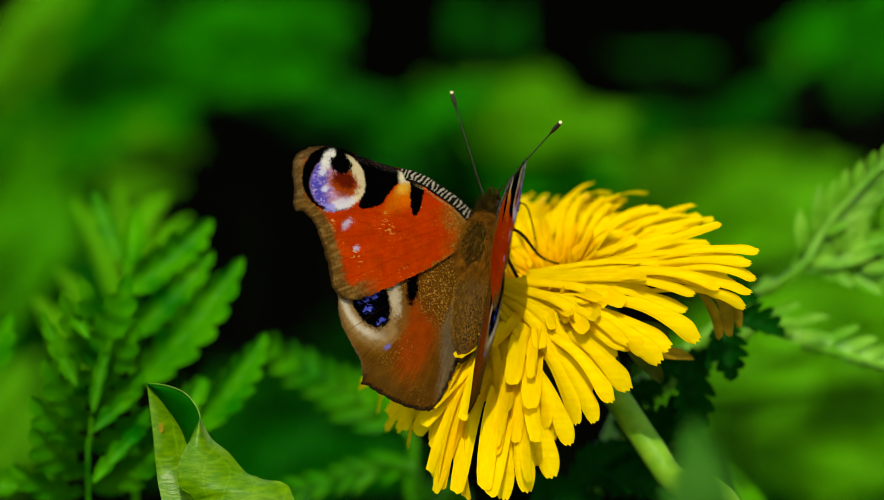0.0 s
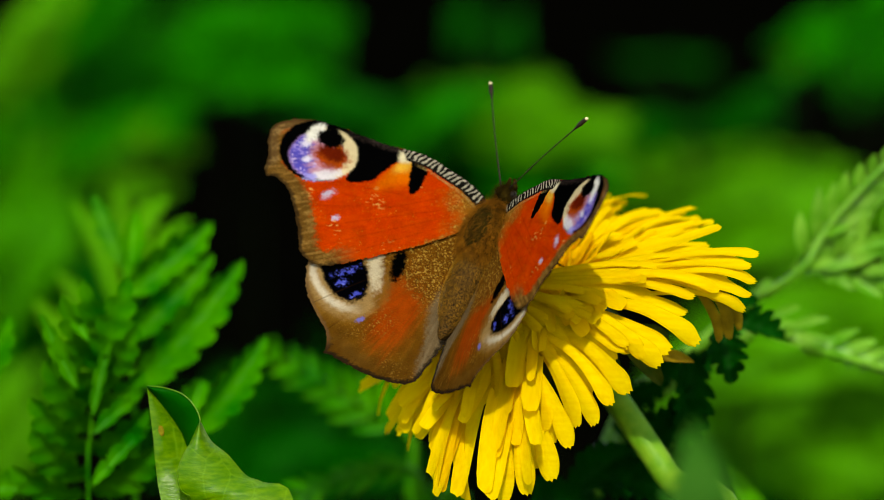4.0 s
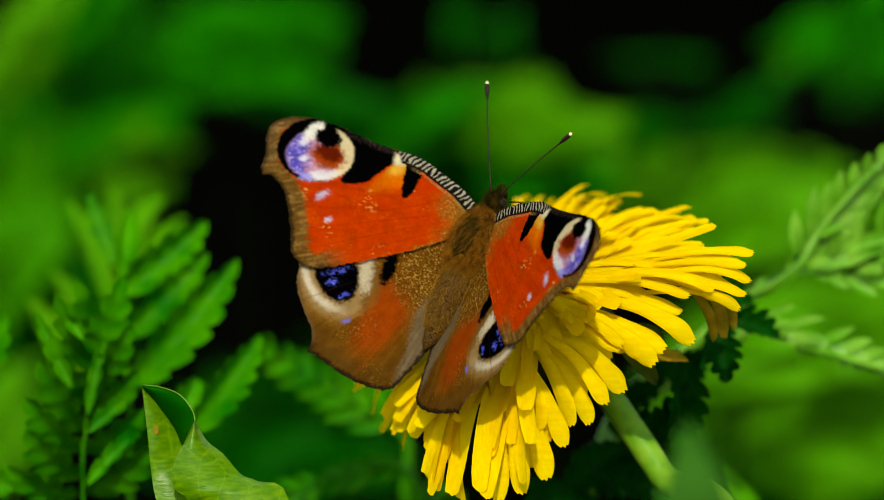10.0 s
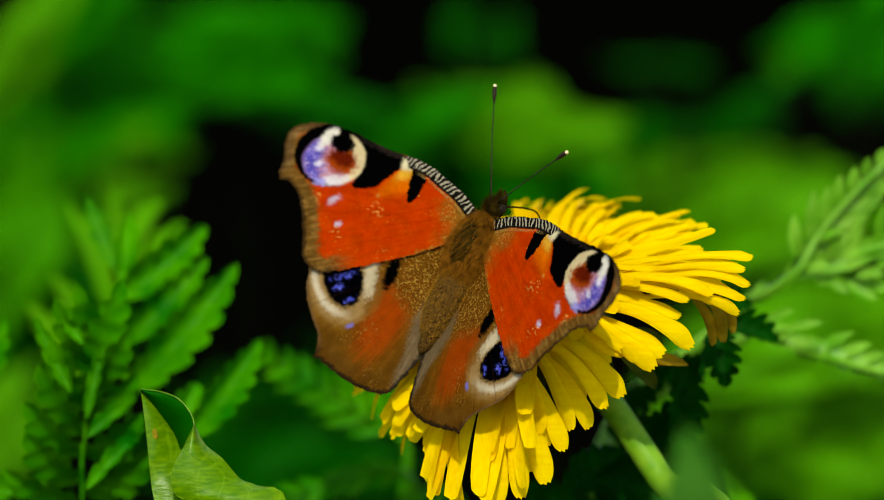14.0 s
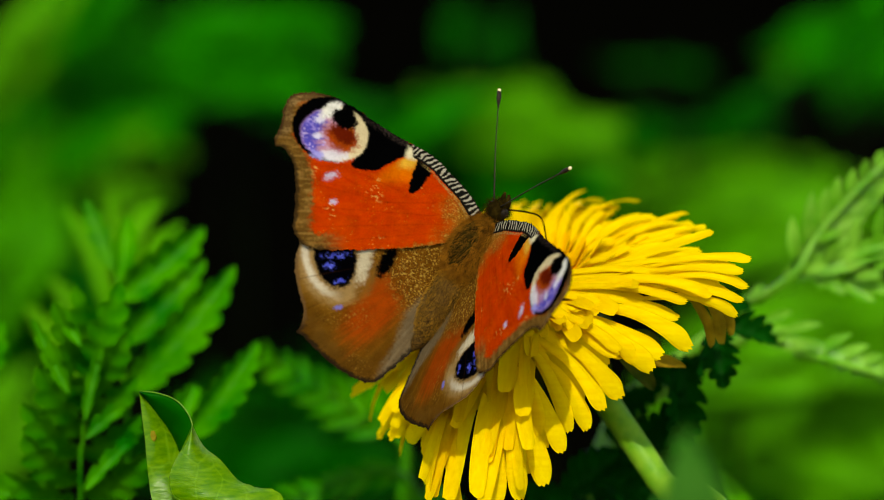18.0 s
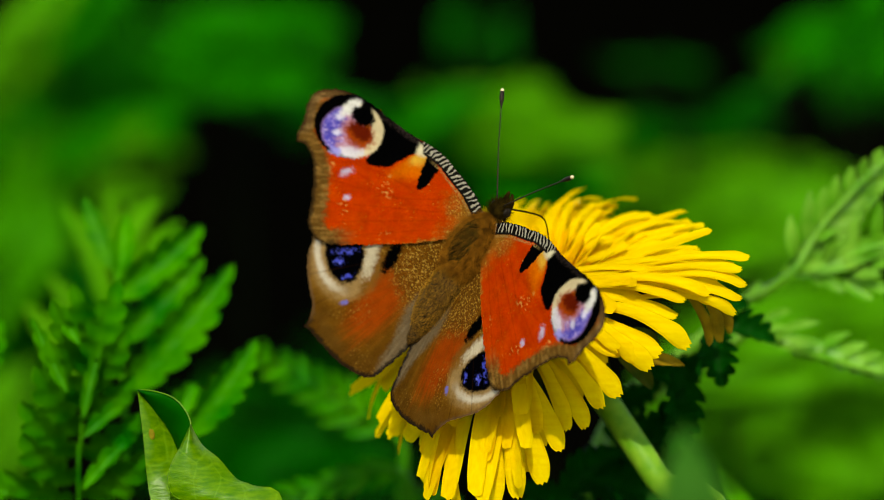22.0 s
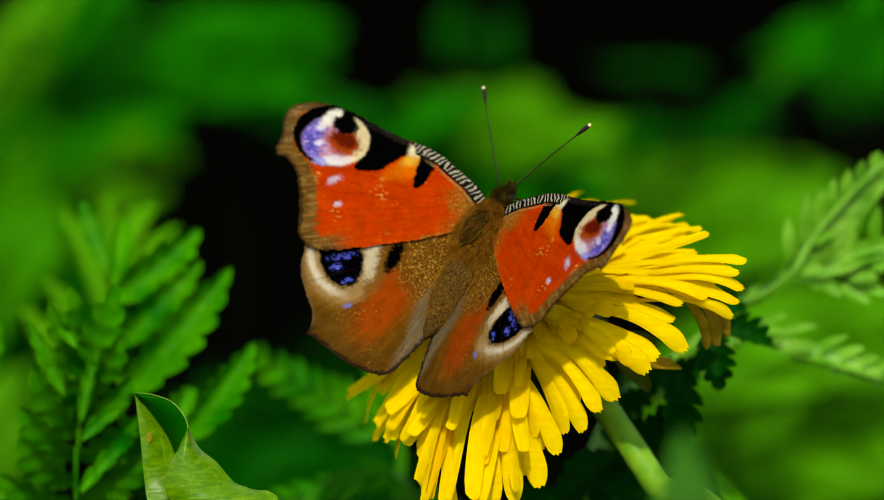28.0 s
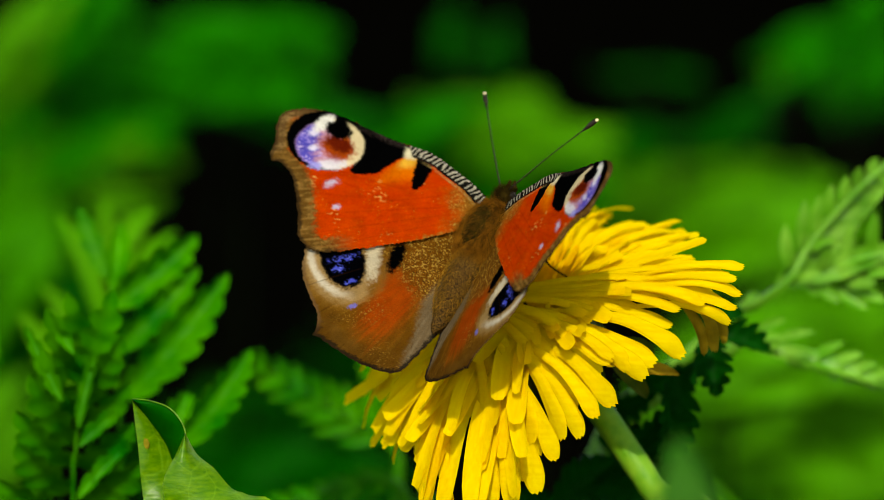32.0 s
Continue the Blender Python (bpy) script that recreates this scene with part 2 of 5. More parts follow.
def left_fronds():
    away = (0.42, -0.90, 0.85)                       # leaflets that lie turned from the sun

    def bowed(b, t, w, teeth, lift=0.95):
        """A leaflet whose tip leans forward, so that its face lies in its own shade."""
        far = math.hypot(t[0] - b[0], t[1] - b[1]) * lift
        return ((*b, 33 + far * 0.3), (*t, 33 - far * 0.7), w, teeth, (0, -0.8, 1))

    def lit(b, t, w, teeth=5):
        """A narrow leaflet that lies back in the sun."""
        return ((*b, 27), (*t, 31), w, teeth, (-0.1, 0.35, 1))
    frond("dark green feathery leaf with lobed leaflets beside a curled leaf", (-53, -36, 34), ((-52.8, -30.0, 33), (-52.4, -24.0, 33), (-51.0, -16.0, 32), (-49.0, -9.0, 31)), [
        bowed((-52.0, -22.0), (-47.2, -4.4), 8.2, 7, 0.7),
        bowed((-51.0, -13.0), (-53.8, -4.8), 4.6, 4),
        bowed((-51.6, -18.5), (-57.0, -7.2), 5.4, 5),
        bowed((-52.6, -23.5), (-57.6, -13.0), 5.6, 5),
        bowed((-53.0, -27.5), (-59.4, -17.0), 6.4, 5),
        bowed((-53.3, -30.5), (-61.6, -22.4), 6.4, 5),
        bowed((-53.6, -34.5), (-61.4, -27.0), 7.4, 5),
        bowed((-53.6, -37.0), (-64.4, -32.4), 6.6, 5),
        bowed((-51.8, -20.5), (-45.6, -11.4), 5.6, 5),
        bowed((-52.2, -25.0), (-44.8, -18.2), 5.6, 5),
        bowed((-52.6, -30.5), (-44.2, -24.0), 6.4, 5),
        bowed((-52.8, -36.5), (-42.4, -29.4), 7.4, 5),
        lit((-54.8, -20.2), (-60.2, -9.0), 2.9),
        lit((-53.0, -13.2), (-57.0, -6.6), 2.6, 4),
        lit((-52.4, -24.0), (-49.4, -12.0), 2.2),
        lit((-52.2, -26.8), (-45.2, -21.4), 3.0, 4),
        lit((-52.4, -34.4), (-43.6, -25.4), 2.8),
    ], FROND, back=2, thick=0.26, cut=0.46)
    frond("green feathery leaf with long narrow leaflets", (-46, -40, 44), ((-46, -26, 42), (-47, -12, 42), (-47.5, -2, 44)), [
        ((-47.5, -6.5, 44), (-34.6, 4.2, 46), 7.0, 7, (0.15, -0.1, 1)),
        ((-46.8, -13.0, 42), (-34.4, -0.5, 44), 6.0, 7, (0.15, -0.1, 1)),
        ((-46.0, -20.5, 40), (-30.0, -1.5, 41), 8.0, 9, (0.15, -0.1, 1)),
        ((-48.2, -2, 44), (-52.4, 8.6, 47), 3.8, 6, away),
        ((-46.5, -2.8, 44), (-41.2, 0.4, 45), 2.8, 4, away),
        ((-47.2, -4.0, 46), (-46.0, 6.0, 48), 4.0, 6, (0.15, -0.1, 1)),
    ], FROND, back=12, thick=0.5)
    frond("pale feathery leaf behind the green one", (-58, -40, 80), ((-57, -26, 80), (-53, -10, 80)), [
        ((-49, -8, 78), (-55, 7.5, 82), 5.5, 7, (0.5, 0.3, 1)),
        ((-52.5, -13, 76), (-57.5, -3.0, 78), 4.5, 5, (0.5, 0.3, 1)),
        ((-54.0, -21, 76), (-61, -7.0, 78), 6.0, 6, (0.5, 0.3, 1)),
        ((-47, -2, 82), (-41, 8, 86), 6.0, 6, (-0.5, 0.3, 1)),
        ((-48, -1, 84), (-49, 10, 86), 5.0, 6, (0.2, 0.3, 1)),
        ((-46, -6, 82), (-38, 5, 84), 5.0, 6, (-0.5, 0.3, 1)),
    ], LEAF_PALE, back=40)
    frond("narrow toothed leaf in the shade", (-37, -38, 50), ((-36, -24, 48), (-30, -16, 46)), [
        ((-37, -27, 46), (-26.6, -12.6, 46), 6.5, 9, (0.15, -0.1, 1)),
        ((-41, -30, 48), (-36, -19, 50), 7.0, 6, (0.15, -0.1, 1)),
    ], FROND)
    frond("soft green feathery leaf behind the butterfly", (-5, -38, 95), ((-5, -31, 95), (-7, -26, 96), (-25, -15.5, 100)),
          comb((-6, -26.5, 96), (-25.5, -15.2, 100), 7, 8.0, 3.6, 1.9, (-1, 1), 0.56)
          + comb((-4, -27, 97), (-9, -14, 100), 6, 6.0, 3.4, 1.9, (-1, 1), 0.6), FROND, root=(3, -48, 96))
    frond("green feathery leaf low behind the flower", (-4, -42, 78), ((-4, -34, 76), (-10, -32, 76), (-25, -37, 76)),
          comb((-4, -31.0, 76), (-25, -36.4, 76), 6, 6.0, 4.0, 1.7, (-1, 1), 0.66), FROND, root=(4, -48, 78))
    frond("green toothed leaf at the edge of the view", (-72, -40, 46), ((-70, -26, 44), (-68, -16, 44)), [
        ((-69, -20, 44), (-64.5, -9.5, 42), 6.0, 6, (0.2, 0.2, 1)),
        ((-71, -36, 38), (-62, -35, 36), 6.0, 5, (0.2, 0.4, 1)),
    ], FROND)


def right_fronds():
    def narrow(rows, behind, face=(-0.1, 0.5, 1)):
        return [((x0, y0, behind), (x1, y1, behind - 2), w, 2, face) for x0, y0, x1, y1, w in rows]
    frond("pale green feathery leaf beside the flower", (45, -8, 36), ((46.5, -6.8, 34), (52.5, -2.7, 30), (55.5, 2.5, 30), (60, 7.9, 29), (66, 14, 28)),
          narrow(((52.4, -0.6, 52.1, 5.8, 2.0), (54.4, 1.8, 55.0, 9.4, 2.0), (56.4, 4.4, 57.2, 10.0, 2.0), (58.4, 6.8, 59.0, 11.6, 1.9), (60.8, 9.2, 61.2, 12.9, 1.8),
                  (62.6, 11.2, 63.2, 14.2, 1.7), (64.4, 12.8, 65.6, 15.6, 1.7), (53.4, -2.4, 57.4, -1.3, 1.8), (55.6, 2.0, 59.4, 3.8, 1.5)), 30)
          + narrow(((55.4, 0.8, 60.6, 3.4, 3.0), (57.4, 3.4, 63.0, 6.0, 3.0), (59.8, 6.2, 65.2, 8.8, 3.0), (62.0, 8.6, 67.0, 11.4, 3.0), (64.0, 11.0, 69.0, 13.4, 2.6), (51.0, -3.8, 68.0, 16.0, 4.2), (52.0, -3.0, 72.0, 3.6, 4.0)), 32, (0.1, 0.1, 1))
          + narrow(((61.2, 0.6, 61.7, 5.8, 2.0), (64.8, 1.6, 65.5, 7.5, 2.0), (57.4, -1.2, 58.6, 3.0, 1.8), (59.4, -0.4, 67.0, 1.9, 1.7), (59.0, -2.2, 63.8, -0.5, 1.9),
                    (61.0, -3.0, 65.4, -2.8, 2.1), (64.0, -1.6, 69.0, -1.0, 2.0)), 31)
          + narrow(((55.0, -2.6, 61.0, -0.4, 2.4), (59.6, -3.6, 64.2, -6.6, 2.4), (56.6, -2.8, 60.0, -5.6, 2.2), (62.0, -3.4, 67.0, -5.4, 2.2), (55.0, -2.4, 56.8, -4.6, 1.8)), 33, (0.1, 0.1, 1)), FROND_PALE, root=(16, -48, 64), back=18)
    frond("green feathery leaf with pale leaflets", (43, -14, 34), ((46, -11.6, 33), (49.6, -12.0, 32), (51.7, -13.3, 31), (56.7, -15.0, 31), (68, -18.1, 30)),
          narrow(((51.4, -13.0, 56.2, -13.6, 2.0), (55.0, -14.6, 60.8, -11.4, 2.0), (58.0, -15.4, 63.4, -13.2, 2.1), (61.2, -16.2, 65.6, -14.7, 2.0), (64.2, -17.0, 68.6, -15.8, 2.0),
                  (50.4, -11.2, 56.4, -9.9, 1.5), (46.6, -11.4, 51.4, -10.6, 1.8), (48.0, -9.6, 52.0, -8.2, 1.6), (48.8, -11.8, 51.2, -12.4, 1.6), (47.0, -11.4, 72.0, -19.0, 3.0)), 31)
          + comb((51, -13.2, 33), (69, -18.4, 31), 9, 2.6, 2.2, 1.5, (-1,), 0.7, (0.3, -0.3, 1)), FROND_PALE, root=(18, -48, 59), back=16)
    frond("toothed leaf under the flower, shade put into its green", (30, -30, 32), ((35, -22, 30), (40, -12, 28)), [
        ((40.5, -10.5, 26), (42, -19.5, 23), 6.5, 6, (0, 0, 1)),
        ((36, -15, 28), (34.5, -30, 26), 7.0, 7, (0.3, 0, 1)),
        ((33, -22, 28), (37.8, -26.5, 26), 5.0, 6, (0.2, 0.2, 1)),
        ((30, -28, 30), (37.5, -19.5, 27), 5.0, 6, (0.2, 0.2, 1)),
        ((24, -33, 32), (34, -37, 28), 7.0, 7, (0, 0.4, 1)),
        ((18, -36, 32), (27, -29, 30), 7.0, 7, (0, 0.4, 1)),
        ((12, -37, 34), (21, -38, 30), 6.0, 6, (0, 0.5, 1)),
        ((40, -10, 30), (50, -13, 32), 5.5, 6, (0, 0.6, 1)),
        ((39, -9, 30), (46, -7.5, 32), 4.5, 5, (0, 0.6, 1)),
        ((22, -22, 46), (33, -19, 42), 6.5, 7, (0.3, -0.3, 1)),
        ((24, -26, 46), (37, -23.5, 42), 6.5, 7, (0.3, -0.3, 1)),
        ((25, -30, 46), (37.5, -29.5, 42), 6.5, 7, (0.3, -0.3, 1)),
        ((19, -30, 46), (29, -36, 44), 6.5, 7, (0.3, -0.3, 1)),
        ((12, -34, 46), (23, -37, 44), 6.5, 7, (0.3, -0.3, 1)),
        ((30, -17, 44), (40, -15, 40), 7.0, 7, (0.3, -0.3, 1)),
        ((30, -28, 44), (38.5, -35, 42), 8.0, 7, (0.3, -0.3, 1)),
    ], LEAF_SHADED, root=(18, -48, 45), cut=0.44)


def broad_leaf(base, tip, width, mat, label, face=(0, 0.2, 1), root=None):
    """A single smooth blade on a stalk out of the soil."""
    foot = to_soil(stage(*(root or base)))
    ob = thing("broad_leaf", STAGE @ Matrix.Translation(foot * MM), label, "leaf", "broad leaves")
    a = stage(*base) - foot
    part("stalk", tube("stalk", [Vector((0, 0, 0)), a * 0.6 * MM, a * MM], [1.8 * MM, 1.3 * MM], mat, 10, 6), ob)
    part("blade", leaflet(a, stage(*tip) - foot, width, 3, mat, face, 0.25, 0.0, 0.1), ob)


left_fronds()
right_fronds()
broad_leaf((38.5, -58, -135), (36.8, -27.5, -150), 9.5, LEAF_SOFT, "soft grey-green blade in front of the stem")
broad_leaf((50, -46, 60), (41, -31, 70), 4.0, LEAF_PALE, "thin yellow-green blade low beside the flower")


def loft(name, left, right, mat, bulge=0.0, n=24, across=10):
    """A blade between two edge curves, arched towards the camera."""
    a, b = glide(left, n), glide(right, n)
    verts, faces = [], []
    for i in range(n + 1):
        for j in range(across + 1):
            u = j / across
            p = a[i].lerp(b[i], u) + Vector((0, 0, bulge * 4 * u * (1 - u)))
            p.z += 0.25 * noise.noise(p * 0.5)
            verts.append(p * MM)
    w = across + 1
    for i in range(n):
        for j in range(across):
            faces.append((i * w + j, i * w + j + 1, (i + 1) * w + j + 1, (i + 1) * w + j))
    return mesh(name, verts, faces, mat)


def curled_leaf():
    foot = to_soil((-31, -60, 4))
    ob = thing("curled_leaf", STAGE @ Matrix.Translation(foot * MM), "glossy light green leaf with a rolled edge", "leaf")
    f = Vector(foot)

    def at(*ps):
        return [Vector(p) - f for p in ps]
    part("stalk", tube("stalk", [p * MM for p in at(foot, (-30, -110, 0), (-31, -58, 4))], [1.8 * MM, 1.4 * MM], STEM, 12, 8), ob)
    part("blade", loft("blade", at((-44.3, -20.0, 1), (-43.4, -27, 1.2), (-42.8, -33, 1.5), (-41.8, -38, 2), (-36, -60, 4)),
                       at((-44.2, -19.9, 0.6), (-39.6, -26.0, -2.5), (-37.4, -30.5, -2), (-36, -37, 1), (-30, -60, 4)), BLADE, 0.5), ob)
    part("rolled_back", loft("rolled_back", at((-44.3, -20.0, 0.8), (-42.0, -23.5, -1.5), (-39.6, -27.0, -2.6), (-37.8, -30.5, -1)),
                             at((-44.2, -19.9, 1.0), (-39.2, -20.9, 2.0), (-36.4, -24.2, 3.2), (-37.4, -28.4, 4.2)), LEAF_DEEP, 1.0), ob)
    rim = ((-44.2, -19.9, 1.0), (-41.5, -20.2, 1.6), (-38.6, -21.3, 2.4), (-36.6, -23.8, 3.2), (-36.4, -26.2, 4.0), (-38.2, -29.2, 5.0), (-39.4, -32.4, 5.6), (-38.8, -35.2, 5.4), (-36.4, -36.2, 5.0))
    part("rolled_flap", loft("rolled_flap", at((-36.3, -24.9, 3.4), (-38.1, -29.0, 5), (-39.4, -32.4, 5.5), (-38.9, -35.2, 5.3), (-37.2, -36.6, 5.0), (-37.4, -39.5, 4.6), (-36, -60, 4)),
                             at((-36.2, -25.0, 3.2), (-34.6, -28.0, 2.8), (-32.2, -30.0, 2.2), (-29.6, -33.0, 2), (-27.2, -34.0, 2), (-22.4, -37.2, 2), (-22, -60, 3)), BLADE, 2.2), ob)
    part("rim", tube("rim", [p * MM for p in at(*rim)], [0.08 * MM, 0.13 * MM, 0.11 * MM], BLADE, 40, 6), ob, None, "thin rolled rim")
    for p, rx, ry, tone in (((-42.3, -26.6, 0.6), 0.55, 0.8, SPOT), ((-36.2, -34.4, 5.5), 0.6, 0.45, STEM)):
        part("leaf_spot", blob("leaf_spot", rx * MM, ry * MM, 0.10 * MM, tone, 3, 0.25, 24, 14), ob, Matrix.Translation((Vector(p) - f) * MM), "dry brownish spot")


curled_leaf()


# ---------------------------------------------------------------- undergrowth behind
def blade_shape(k):
    rnd = random.Random(k)
    n, verts, faces = 10, [], []
    curl, wide = rnd.uniform(0.1, 0.3), rnd.uniform(0.075, 0.14)
    for i in range(n + 1):
        u = i / n
        w = wide * math.sin(math.pi * (0.03 + 0.94 * u) ** 0.8) ** 0.9
        for s in (-1, 0, 1):
            verts.append((s * w, u - 0.5, -curl * (2 * u - 1) ** 2 + abs(s) * w * 0.35 + 0.03 * math.sin(9 * u + s)))
    for i in range(n):
        for j in range(2):
            q = i * 3 + j
            faces.append((q, q + 1, q + 4, q + 3))
    return verts, faces


SHAPES = [blade_shape(k) for k in range(6)]
BLADES = {}
for lm in (LEAF_DEEP, LEAF_MID, LEAF_LIME, LEAF_PALE):
    BLADES[lm.name] = [mesh("leaf", v, f, lm) for v, f in SHAPES]


def clump(right, up, half_w, half_h, mat, n, tilt=0.0, size=15.0, behind=430.0, seed=1):
    """A weed: a stalk out of the soil and broad leaves spread over an oval."""
    rnd = random.Random(seed * 77 + int(right * 10) + int(up * 7))
    behind += rnd.uniform(-90, 150) + (90 if up > 5 else 0)
    while (STAGE @ (stage(right, up - half_h, behind) * MM)).z < 0.03 and behind > 120:
        behind -= 25
    c = stage(right, up, behind)
    foot = to_soil(c)
    tone = {"deep green leaf": "deep green", "mid green leaf": "fresh green", "light green leaf": "light green", "yellow-green leaf": "yellow-green"}[mat.name]
    ob = thing("weed", STAGE @ Matrix.Translation(foot * MM), tone + " broad-leaved weed growing out of the soil", "weed", "undergrowth weeds")
    part("stalk", tube("stalk", [Vector((0, 0, 0)), (c - foot) * 0.5 * MM, (c - foot) * MM], [0.8 * MM, 0.6 * MM], STALK_SHADED, 8, 6), ob)
    scale = 1 + behind * MM / DIST
    ca, sa = math.cos(radians(tilt)), math.sin(radians(tilt))
    for i in range(int(n * 2.1)):
        r, a = math.sqrt(rnd.random()), rnd.uniform(0, 2 * math.pi)
        x, y = r * math.cos(a) * half_w * scale, r * math.sin(a) * half_h * scale
        p = c - foot + Vector((ca * x - sa * y, sa * x + ca * y, rnd.uniform(-45, 45)))
        k = size * scale * rnd.uniform(0.7, 1.2) * MM
        turn = pose(0, 0, 0, rnd.uniform(-35, 10), rnd.uniform(-30, 30), tilt + 90 + rnd.uniform(-16, 16))
        part("leaf", rnd.choice(BLADES[mat.name]), ob, Matrix.Translation(p * MM) @ turn @ Matrix.Scale(k, 4))


def undergrowth():
    # leaf colours carry the light: deep in dim patches, pale in sunlit ones
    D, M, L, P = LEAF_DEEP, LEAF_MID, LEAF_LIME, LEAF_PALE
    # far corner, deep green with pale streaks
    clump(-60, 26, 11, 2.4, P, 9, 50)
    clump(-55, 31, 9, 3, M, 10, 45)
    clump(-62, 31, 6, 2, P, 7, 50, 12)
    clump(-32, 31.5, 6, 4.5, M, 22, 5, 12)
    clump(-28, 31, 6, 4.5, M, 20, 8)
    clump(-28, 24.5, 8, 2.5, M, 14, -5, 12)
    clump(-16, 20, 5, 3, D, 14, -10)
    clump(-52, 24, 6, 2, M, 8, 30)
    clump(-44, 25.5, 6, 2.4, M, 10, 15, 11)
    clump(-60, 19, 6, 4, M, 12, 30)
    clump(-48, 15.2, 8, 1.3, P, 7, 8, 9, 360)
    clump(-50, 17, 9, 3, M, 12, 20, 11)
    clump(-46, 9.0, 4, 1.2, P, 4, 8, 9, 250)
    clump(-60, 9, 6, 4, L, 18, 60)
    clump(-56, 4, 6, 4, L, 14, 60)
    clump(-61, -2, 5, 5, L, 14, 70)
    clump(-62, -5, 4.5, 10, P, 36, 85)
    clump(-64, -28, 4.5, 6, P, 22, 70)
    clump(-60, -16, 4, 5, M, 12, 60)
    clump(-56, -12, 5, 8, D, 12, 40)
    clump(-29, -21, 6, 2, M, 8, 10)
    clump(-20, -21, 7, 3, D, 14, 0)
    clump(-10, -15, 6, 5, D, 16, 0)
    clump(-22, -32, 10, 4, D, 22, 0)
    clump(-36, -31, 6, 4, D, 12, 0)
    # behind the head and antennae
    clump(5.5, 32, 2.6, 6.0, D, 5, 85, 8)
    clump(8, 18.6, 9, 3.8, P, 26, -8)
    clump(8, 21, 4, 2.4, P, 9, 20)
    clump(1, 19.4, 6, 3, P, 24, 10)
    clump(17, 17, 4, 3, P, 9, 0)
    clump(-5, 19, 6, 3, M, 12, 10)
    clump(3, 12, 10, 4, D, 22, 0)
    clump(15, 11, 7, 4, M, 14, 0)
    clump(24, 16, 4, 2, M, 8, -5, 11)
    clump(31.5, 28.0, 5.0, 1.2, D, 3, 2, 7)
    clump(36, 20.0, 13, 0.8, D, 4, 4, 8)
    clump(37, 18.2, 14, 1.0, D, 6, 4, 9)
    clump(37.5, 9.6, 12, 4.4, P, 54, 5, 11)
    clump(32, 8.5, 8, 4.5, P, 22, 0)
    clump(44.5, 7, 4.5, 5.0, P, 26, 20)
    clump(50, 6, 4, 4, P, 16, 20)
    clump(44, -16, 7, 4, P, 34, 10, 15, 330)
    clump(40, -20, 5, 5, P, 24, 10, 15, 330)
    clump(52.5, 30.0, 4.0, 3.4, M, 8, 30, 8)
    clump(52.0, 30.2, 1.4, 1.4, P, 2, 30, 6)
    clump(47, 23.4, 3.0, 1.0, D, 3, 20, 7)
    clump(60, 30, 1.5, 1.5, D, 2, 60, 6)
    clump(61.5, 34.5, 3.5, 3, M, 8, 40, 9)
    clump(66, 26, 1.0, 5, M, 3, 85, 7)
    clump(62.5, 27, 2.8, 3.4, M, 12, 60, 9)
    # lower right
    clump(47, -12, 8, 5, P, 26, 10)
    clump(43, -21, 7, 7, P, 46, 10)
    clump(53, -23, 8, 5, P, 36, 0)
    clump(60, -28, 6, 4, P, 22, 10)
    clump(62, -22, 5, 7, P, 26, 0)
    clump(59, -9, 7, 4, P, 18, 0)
    clump(43, 1, 6, 4, P, 18, 5)
    clump(52, 3, 5, 4, P, 14, 10)
    clump(58, -15, 5, 3, P, 12, 0)
    clump(52, -19, 9, 4, P, 34, 5, 13)
    clump(60, -20, 6, 3, P, 16, 10, 12, 290)
    clump(57, -24, 9, 3, P, 26, 5, 12, 260)
    clump(52, -33.5, 13, 3.5, M, 18, 0)
    clump(56, -31, 10, 3.5, P, 26, 5)
    clump(43, -32, 5, 4, M, 14, 30)
    clump(48, -27, 8, 4, P, 26, 8)
    clump(58, -18, 7, 3, P, 16, 0)
    clump(62, -32, 6, 4, M, 16, 20)


undergrowth()


# ---------------------------------------------------------------- dandelion
AXIS = Vector((-0.40, 0.73, 0.55)).normalized()     # where the flower faces, on the stage
STALK = Vector((-0.43, 0.73, 0.53)).normalized()    # how the stem comes up to it
CUP = Vector((16.6, -7.6, -13.0))                   # its receptacle
REACH = ((-45, 16.5), (-34, 17), (-19, 21.5), (-10, 25.5), (0, 28.5), (12, 27.5), (25, 25), (37, 23.2), (53, 19.6), (79, 17.4), (100, 17), (140, 19), (180, 26), (205, 31), (222, 32), (240, 34), (255, 33.5), (266, 27.5), (273, 22.5), (284, 19), (295, 17.5), (315, 16.5))


